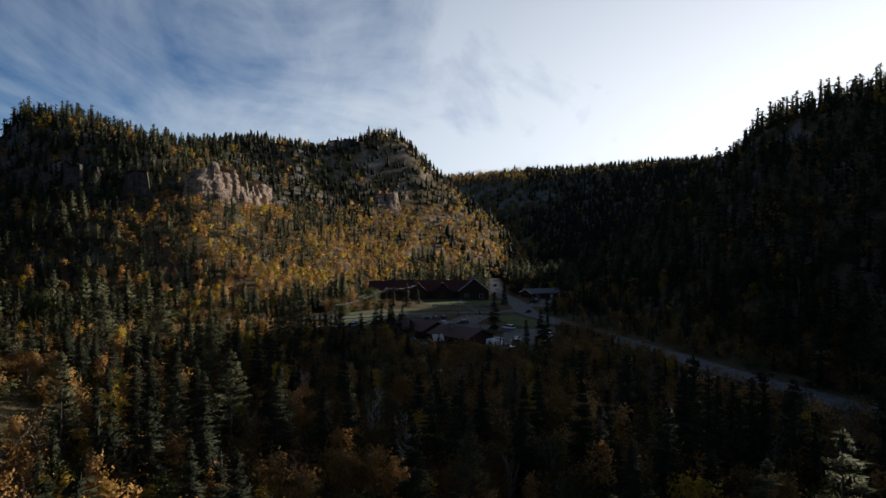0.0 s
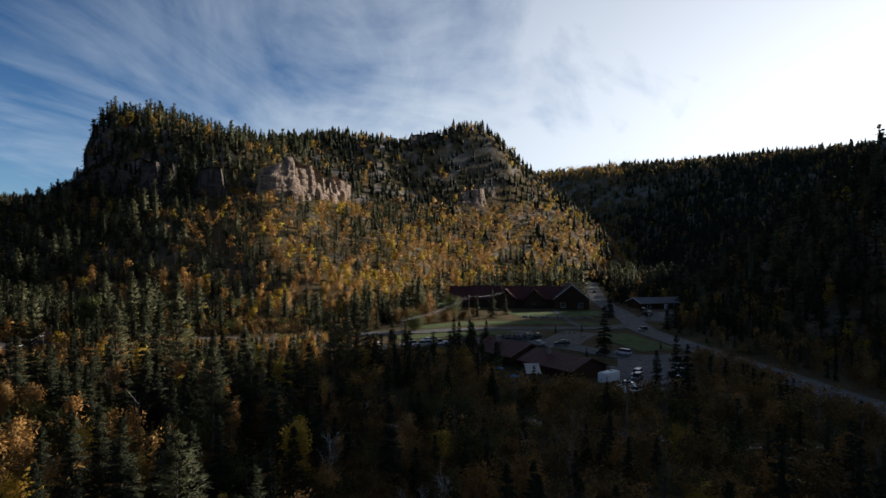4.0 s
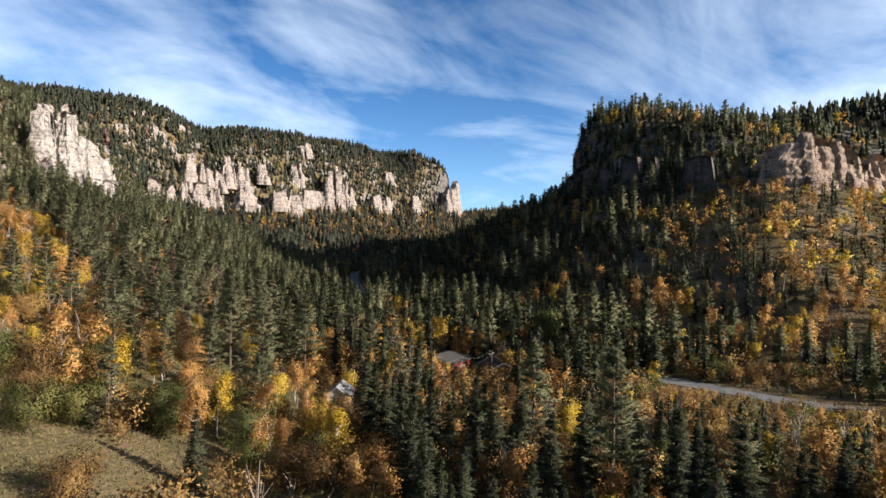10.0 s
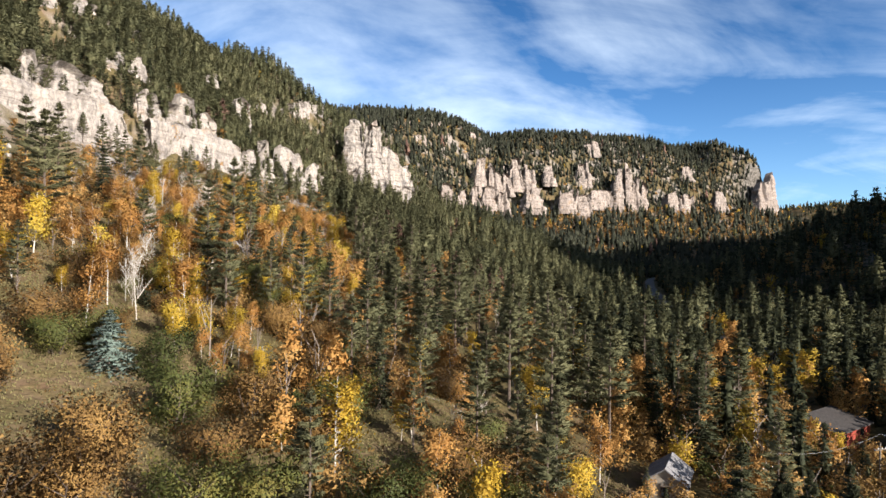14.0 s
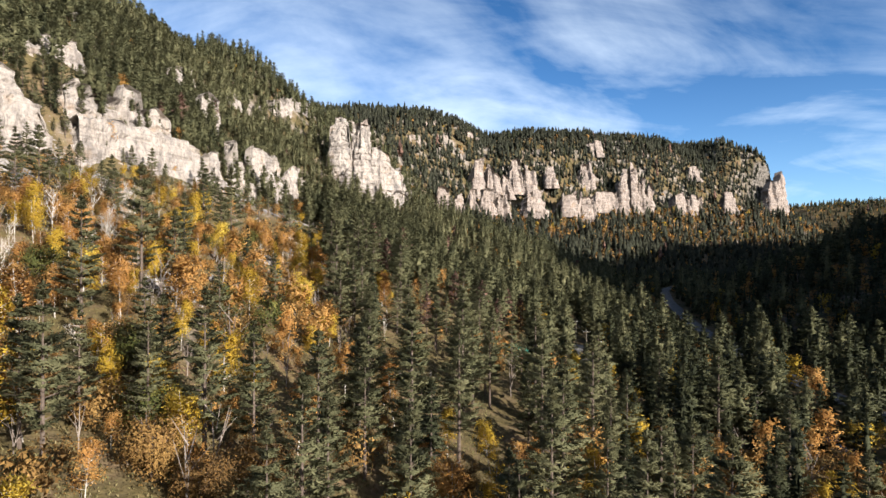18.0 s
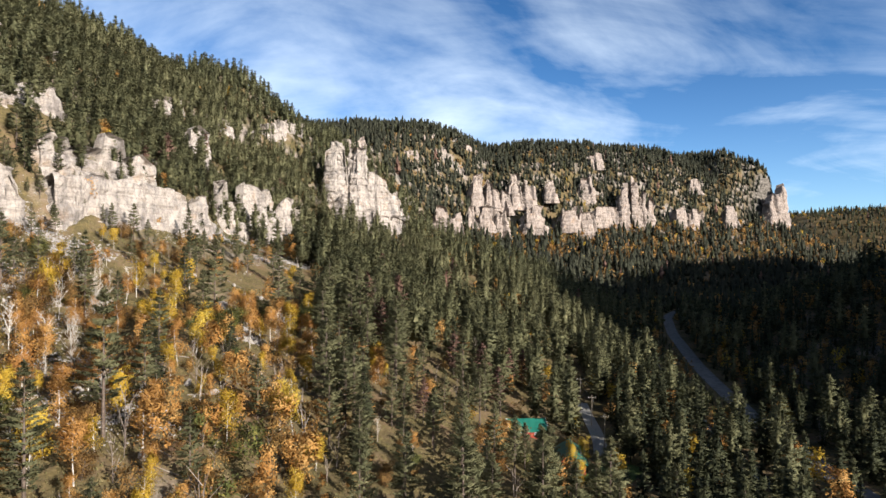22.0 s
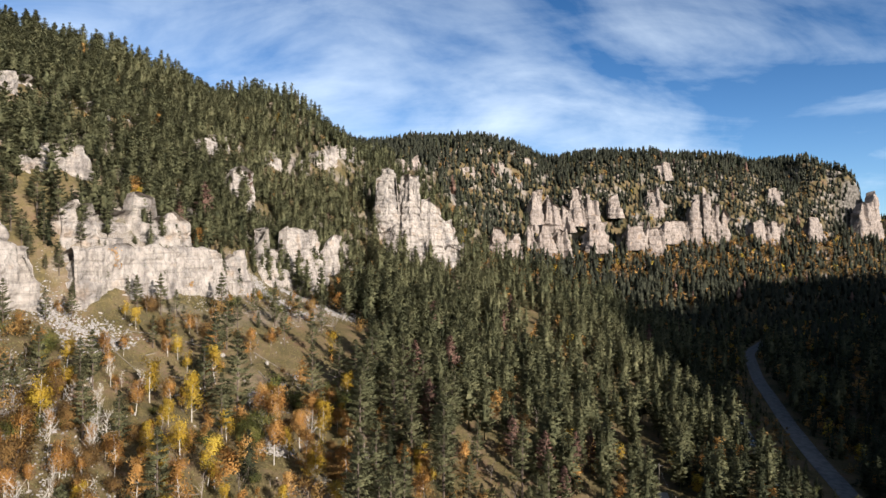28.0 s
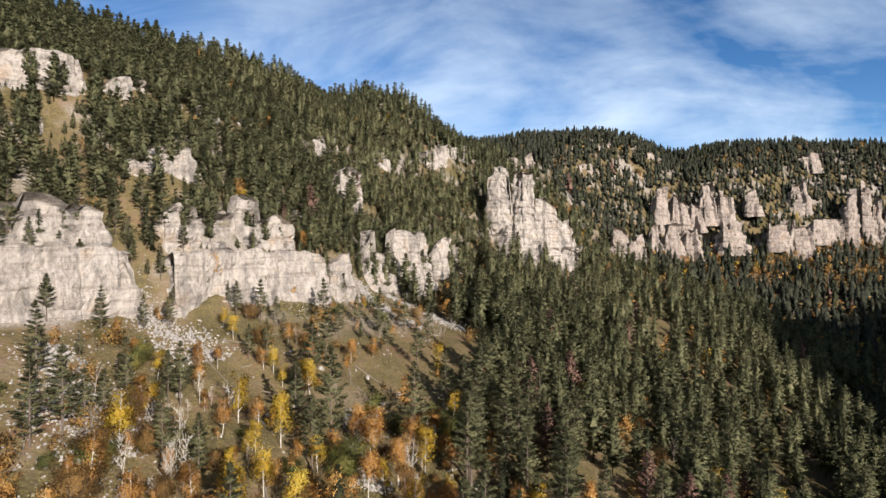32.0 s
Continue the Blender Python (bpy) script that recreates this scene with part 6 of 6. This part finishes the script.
ribbon("lawn", [(120, -21), (132, -40), (143, -57)], 8, LAWN, 0.03, "mown grass strip beside the canyon road", "lawn")
ribbon("lawn", [(150, -85), (138, -91), (124, -101)], 13, LAWN, 0.03, "mown grass triangle between road and drive", "lawn")
ribbon("lawn", [(222, 6), (240, 1), (260, -5)], 17, LAWN, 0.03, "mown lawn beside the lodge's end wing", "lawn")
ribbon("rock_garden", [(127, -72), (138, -73.5), (150, -76)], 12, material("dry_garden_soil", [(0.12, 0.10, 0.08), (0.20, 0.17, 0.14)], 1.2, 0.95, bump=0.02), 0.05, "bare rock garden inside the drive's loop", "garden")
ribbon("footpath", [(164, -74), (180, -68), (198, -62), (219, -57)], 2.0, ASPHALT, 0.10, "pale path across the lodge lawn", "path")


# ---- vehicles ----
def car_forms(kind):
    """Side outline of the body and cabin: (along, up)."""
    if kind == "pickup":
        return 5.6, [(-2.8, 0.5), (2.75, 0.5), (2.8, 0.95), (1.3, 1.08), (-2.8, 1.08)], [(-0.55, 1.05), (1.25, 1.05), (0.75, 1.78), (-0.45, 1.80)]
    if kind == "suv":
        return 4.8, [(-2.4, 0.45), (2.35, 0.45), (2.4, 0.85), (1.25, 1.05), (-2.4, 1.08)], [(-2.3, 1.05), (1.2, 1.05), (0.6, 1.70), (-1.95, 1.72)]
    return 4.6, [(-2.3, 0.38), (2.25, 0.38), (2.3, 0.72), (1.2, 0.90), (-2.3, 0.95)], [(-1.75, 0.92), (1.1, 0.90), (0.45, 1.42), (-1.0, 1.44)]


PAINTS = {n: material("car_paint_" + n, [c, tuple(min(1, v * 1.15) for v in c)], 0.6, 0.25, spec=0.5) for n, c in
          dict(white=(0.72, 0.72, 0.72), silver=(0.42, 0.43, 0.45), black=(0.02, 0.02, 0.022), maroon=(0.09, 0.015, 0.018), grey=(0.13, 0.14, 0.15), blue=(0.03, 0.06, 0.12)).items()}
MADE = {}


def car(kind, paint, x, y, turn, note=""):
    """A parked vehicle: body, glasshouse, roof, wheels with tyres and rims, lamps, bumpers."""
    at = pose(x, y, lev(x, y) + 0.16, 0, 0, turn)
    if (kind, paint) in MADE:
        return copy_thing(MADE[kind, paint], at)
    size, body, cabin = car_forms(kind)
    word = {"pickup": "pickup_truck", "suv": "suv", "sedan": "car"}[kind]
    root = tagged(new(word), f"{paint} {word.replace('_', ' ')} parked on the asphalt lot", "car", "parked cars")
    bm = prism([(a, u) for a, u in body], -0.92, 0.92, "y")
    bmesh.ops.bevel(bm, geom=list(bm.edges), offset=0.08, segments=2, affect="EDGES")
    part("body", bm, PAINTS[paint], root)
    bm = prism(cabin, -0.78, 0.78, "y")
    for v in bm.verts:
        if v.co.z > 1.2:
            v.co.y *= 0.86
    part("glasshouse", bm, GLASS, root, "dark tinted glass")
    tops = [a for a, u in cabin if u > 1.2]
    part("roof", box((min(tops) + max(tops)) / 2, 0, max(u for _, u in cabin) - 0.03, max(tops) - min(tops) + 0.12, 1.36, 0.09, bevel=0.03), PAINTS[paint], root)
    for sx_ in (-1, 1):
        for sy_ in (-1, 1):
            bm = bmesh.new()
            bmesh.ops.create_cone(bm, segments=14, radius1=0.36, radius2=0.36, depth=0.24, cap_ends=True, matrix=Matrix.Translation((sx_ * size * 0.30, sy_ * 0.84, 0.36)) @ Matrix.Rotation(radians(90), 4, "X"))
            wheel = part("wheel", bm, RUBBER, root)
            bm = bmesh.new()
            bmesh.ops.create_cone(bm, segments=10, radius1=0.22, radius2=0.22, depth=0.27, cap_ends=True, matrix=Matrix.Translation((sx_ * size * 0.30, sy_ * 0.84, 0.36)) @ Matrix.Rotation(radians(90), 4, "X"))
            part("rim", bm, PAINTS["silver"], wheel)
    for sy_ in (-1, 1):
        part("headlight", box(size / 2 - 0.02, sy_ * 0.68, 0.68, 0.08, 0.34, 0.16, bevel=0.02), LAMP_GLASS, root)
        part("tail_light", box(-size / 2 + 0.02, sy_ * 0.74, 0.78, 0.08, 0.2, 0.2, bevel=0.02), RED_LENS, root)
    for e in (-1, 1):
        part("bumper", box(e * (size / 2 - 0.02), 0, 0.42, 0.16, 1.7, 0.2, bevel=0.04), PAINTS["grey"], root)
    MADE[kind, paint] = root
    root.matrix_world = at
    return root


for k_, p_, x_, y_, a_ in [("pickup", "maroon", 101, -19, 140), ("sedan", "white", 103, -22, 140), ("suv", "white", 107, -30, 140), ("suv", "silver", 109, -34, 140), ("sedan", "white", 115, -33, 130), ("pickup", "white", 112, -38, 140),
                           ("pickup", "grey", 114, -42, 140), ("suv", "black", 117, -45, 140), ("suv", "black", 127, -55, 30), ("sedan", "grey", 129, -58, 30), ("suv", "grey", 131, -61, 30), ("suv", "black", 132, -64, 30),
                           ("suv", "black", 123, -73, 110), ("sedan", "silver", 121, -66, 60), ("suv", "white", 114, -91, 60), ("suv", "silver", 90, -95, 165), ("suv", "black", 86, -95, 165), ("pickup", "white", 78, -93, 150), ("sedan", "white", 75, -95, 150),
                           ("suv", "silver", 99, -105, 165), ("sedan", "grey", 95, -105, 165), ("suv", "white", 91, -105, 165), ("suv", "black", 225, -96, 30), ("sedan", "black", 218, -98, 30), ("suv", "grey", 211, -98, 30), ("pickup", "black", 204, -97, 30),
                           ("sedan", "grey", 205, -107, 20), ("sedan", "black", 160, -96, 160), ("suv", "grey", 178, -107, 20), ("sedan", "black", 330, -66, 175)]:
    car(k_, p_, x_, y_, a_)


def trailer(x, y, turn):
    root = tagged(new("camper_trailer"), "white camper trailer parked behind the restaurant", "trailer")
    root.matrix_world = pose(x, y, lev(x, y) + 0.1, 0, 0, turn)
    part("body", box(0, 0, 0.55, 5.6, 2.3, 2.2, bevel=0.18), WHITE, root)
    part("roof_vent", box(-1, 0, 2.75, 1.0, 0.8, 0.22, bevel=0.05), PAINTS["silver"], root)
    part("window", box(0.8, -1.16, 1.6, 1.2, 0.05, 0.6), GLASS, root)
    part("door", box(-1.4, -1.16, 0.75, 0.7, 0.05, 1.8), PAINTS["silver"], root)
    part("drawbar", box(4.0, 0, 0.5, 1.6, 0.12, 0.12), WIRE, root)
    for sy_ in (-1, 1):
        bm = bmesh.new()
        bmesh.ops.create_cone(bm, segments=14, radius1=0.36, radius2=0.36, depth=0.22, cap_ends=True, matrix=Matrix.Translation((-0.4, sy_ * 1.02, 0.36)) @ Matrix.Rotation(radians(90), 4, "X"))
        part("wheel", bm, RUBBER, root)


trailer(82, -89, 150)


def utility_pole(x, y, h, turn, lamp=False):
    root = tagged(new("utility_pole"), "weathered wooden utility pole with a crossarm", "pole", "utility poles")
    root.matrix_world = pose(x, y, lev(x, y), 0, 0, turn)
    v, f = stick((0, 0, -1), (0, 0, h), 0.16, 0.11, 8)
    me = tri_mesh("post", v, f, POLE)
    new("post", me).parent = root
    part("crossarm", box(0, 0, h - 1.0, 2.4, 0.12, 0.14), POLE, root)
    for u in (-1.1, -0.4, 0.4, 1.1):
        part("insulator", box(u, 0, h - 0.86, 0.09, 0.09, 0.16, bevel=0.02), WHITE, root)
    if lamp:
        part("transformer", box(0.3, 0, h - 2.4, 0.5, 0.5, 0.9, bevel=0.15), PAINTS["silver"], root)
    return root


POLES = [(92, -34, 11, 40), (171, -30, 10, 40), (222, -34, 9, 60), (44, -94, 11, 60), (75, 77, 8, 20), (60, 66, 7, 20), (40, 58, 6, 20), (47, 204, 10, 0), (49, 226, 10, 0), (51, 250, 10, 0)]
for i_, (x_, y_, h_, a_) in enumerate(POLES):
    utility_pole(x_, y_, h_, a_, i_ in (0, 3))


def cable(a, b, ha, hb, shift, sag=1.2):
    pa, pb = Vector((a[0], a[1] + shift, lev(*a) + ha)), Vector((b[0], b[1] + shift, lev(*b) + hb))
    pts = [pa.lerp(pb, k / 10) - Vector((0, 0, sag * 4 * (k / 10) * (1 - k / 10))) for k in range(11)]
    bm = tube([tuple(p) for p in pts], 0.02, 4)
    me = bpy.data.meshes.new("power_cable")
    bm.to_mesh(me)
    bm.free()
    me.materials.append(WIRE)
    tagged(new("power_cable", me), "thin sagging power cable between poles", "cable", "power cables")


for sh in (-0.9, -0.3, 0.3, 0.9):
    cable(POLES[0][:2], POLES[1][:2], 10.2, 9.2, sh)
    cable(POLES[1][:2], POLES[2][:2], 9.2, 8.2, sh)
cable(POLES[4][:2], POLES[5][:2], 8.2, 8.2, 0), cable(POLES[5][:2], POLES[6][:2], 8.2, 7.2, 0), cable(POLES[7][:2], POLES[8][:2], 9.2, 9.2, 0), cable(POLES[8][:2], POLES[9][:2], 9.2, 9.2, 0)

# ---- rocks and logs ----
BOULDERS = []
for f in range(5):
    rng = np.random.default_rng(700 + f)
    bm = bmesh.new()
    bmesh.ops.create_icosphere(bm, subdivisions=2, radius=1.0)
    for v in bm.verts:
        c = np.array(v.co)
        c = np.sign(c) * np.abs(c) ** 0.8
        v.co = Vector(c * (0.75 + 0.5 * rng.uniform() * 0.4 + 0.25 * noise.noise(Vector(c * 1.4 + f * 7))) * np.array([1.25, 0.9, 0.7]))
    me = bpy.data.meshes.new("boulder")
    bm.to_mesh(me)
    bm.free()
    me.materials.append(STONE)
    BOULDERS.append(me)


def boulder(x, y, s, label="pale fallen limestone boulder on the slope", grp="fallen boulders"):
    ob = tagged(new("boulder", BOULDERS[int(abs(x * 7 + y * 3)) % 5]), label, "boulder", grp)
    ob.matrix_world = Matrix.LocRotScale((x, y, lev(x, y) + 0.15 * s), Euler((x, y, x + y)), (s, s, s))


brng = random.Random(9)
for _ in range(110):
    boulder(brng.uniform(-108, -40), brng.uniform(120, 250), brng.choice((0.25, 0.3, 0.4, 0.5, 0.9)))
for q in range(22):
    boulder(191 - 0.4 * q + math.sin(q), -76 + 1.25 * q, 0.8, "grey boulder in the lodge's garden wall", "garden boulders")
for q in range(9):
    boulder(140 + 6 * math.cos(q * 2.4), -74 + 4 * math.sin(q * 2.4), 0.7, "grey boulder in the drive's rock garden", "garden boulders")


def log(x, y, length, turn, r):
    z0, z1 = lev(x, y), lev(x + length * math.cos(turn), y + length * math.sin(turn))
    v, f = stick((x, y, z0 + r), (x + length * math.cos(turn), y + length * math.sin(turn), z1 + r), r, r * 0.5, 7)
    tagged(new("fallen_log", tri_mesh("fallen_log", v, f, POLE)), "bleached fallen tree trunk lying on the slope", "log", "fallen logs")


for _ in range(46):
    log(brng.uniform(-95, -30), brng.uniform(95, 235), brng.uniform(4, 9), brng.uniform(0, 6.28), brng.uniform(0.12, 0.22))
for _ in range(14):
    log(brng.uniform(-22, 20), brng.uniform(64, 110), brng.uniform(3, 7), brng.uniform(0, 6.28), brng.uniform(0.1, 0.18))

# scree blocks below the cliffs and dry grass on the meadow
gr = np.random.default_rng(77)
scx, scy = gr.uniform(-118, -45, 16000), gr.uniform(120, 340, 16000)
ok = (fbm(scx, scy, 24, 3, 91) > 0.05)
scx, scy, sc_s = scx[ok], scy[ok], gr.uniform(0.08, 0.34, ok.sum()) ** 1.4
# fans of fresh stones below gaps in the walls: head, toe, half width at both
for hx_, hy_, tx_, ty_, w0, w1 in ((-113, 199, -93, 195, 2.5, 6.0), (-92, 284, -72, 277, 2.0, 4.5), (-86, 300, -62, 306, 2.0, 4.0), (-37, 463, -2, 424, 3.0, 5.0), (-108, 170, -84, 157, 2.0, 7.0), (-36, 322, -26, 318, 2.0, 3.5), (-60, 142, -52, 128, 4.0, 6.0), (60, 672, 78, 648, 3, 5), (-60, 205, -48, 186, 1.2, 2.0)):
    u, w_ = gr.uniform(-0.1, 1.15, 1900), gr.normal(0, 0.8, 1900)
    half = w0 + (w1 - w0) * np.maximum(u, 0)
    ln = math.hypot(tx_ - hx_, ty_ - hy_)
    scx, scy = np.r_[scx, hx_ + (tx_ - hx_) * u - (ty_ - hy_) / ln * half * w_], np.r_[scy, hy_ + (ty_ - hy_) * u + (tx_ - hx_) / ln * half * w_]
    sc_s = np.r_[sc_s, gr.uniform(0.12, 0.5, 1900) ** 1.6]
base_v = np.array([(-1, -1, -0.6), (1, -0.8, -0.6), (0.8, 1, -0.6), (-0.9, 0.8, -0.6), (-0.5, -0.6, 0.6), (0.7, -0.4, 0.5), (0.3, 0.6, 0.7)])
base_f = np.array([(0, 1, 5), (0, 5, 4), (1, 2, 6), (1, 6, 5), (2, 3, 6), (3, 4, 6), (3, 0, 4), (4, 5, 6)])
s_ = sc_s
vv = turned(base_v[None] * s_[:, None, None], gr.uniform(0, 6.28, len(scx))[:, None]) + np.stack([scx, scy, level(scx, scy) + 0.1], -1)[:, None]
ff = (base_f[None] + (np.arange(len(scx)) * 7)[:, None, None]).reshape(-1, 3)
SCREE = material("pale_scree_stone", [(0.12, 0.106, 0.096), (0.19, 0.172, 0.157), (0.27, 0.246, 0.226)], 1.5, 0.95, island=0.25)
tagged(new("scree", tri_mesh("scree", vv.reshape(-1, 3), ff, SCREE)), "loose pale scree below the cliffs", "scree", kind="stuff")
GRASS = material("dry_grass_blades", [(0.115, 0.108, 0.045), (0.185, 0.158, 0.070), (0.25, 0.20, 0.10)], 0.2, 0.9, island=0.3, thin=0.3)
qx, qy = np.r_[gr.uniform(-62, 24, 60000), gr.uniform(-108, 10, 40000)], np.r_[gr.uniform(-42, 75, 60000), gr.uniform(60, 250, 40000)]
qs = gr.uniform(0.10, 0.24, len(qx)) * np.where(qy > 75, 1.4, 1.0)
gv, gf = tufts(np.stack([qx, qy, level(qx, qy) + 0.15], -1), qs, 2, gr, 1.0, np.tile([[0, 0, 1.2]], (len(qx), 1)))
tagged(new("dry_grass", tri_mesh("dry_grass", gv, gf, GRASS)), "tufts of dry autumn grass on the hillside meadow", "grass", kind="stuff")
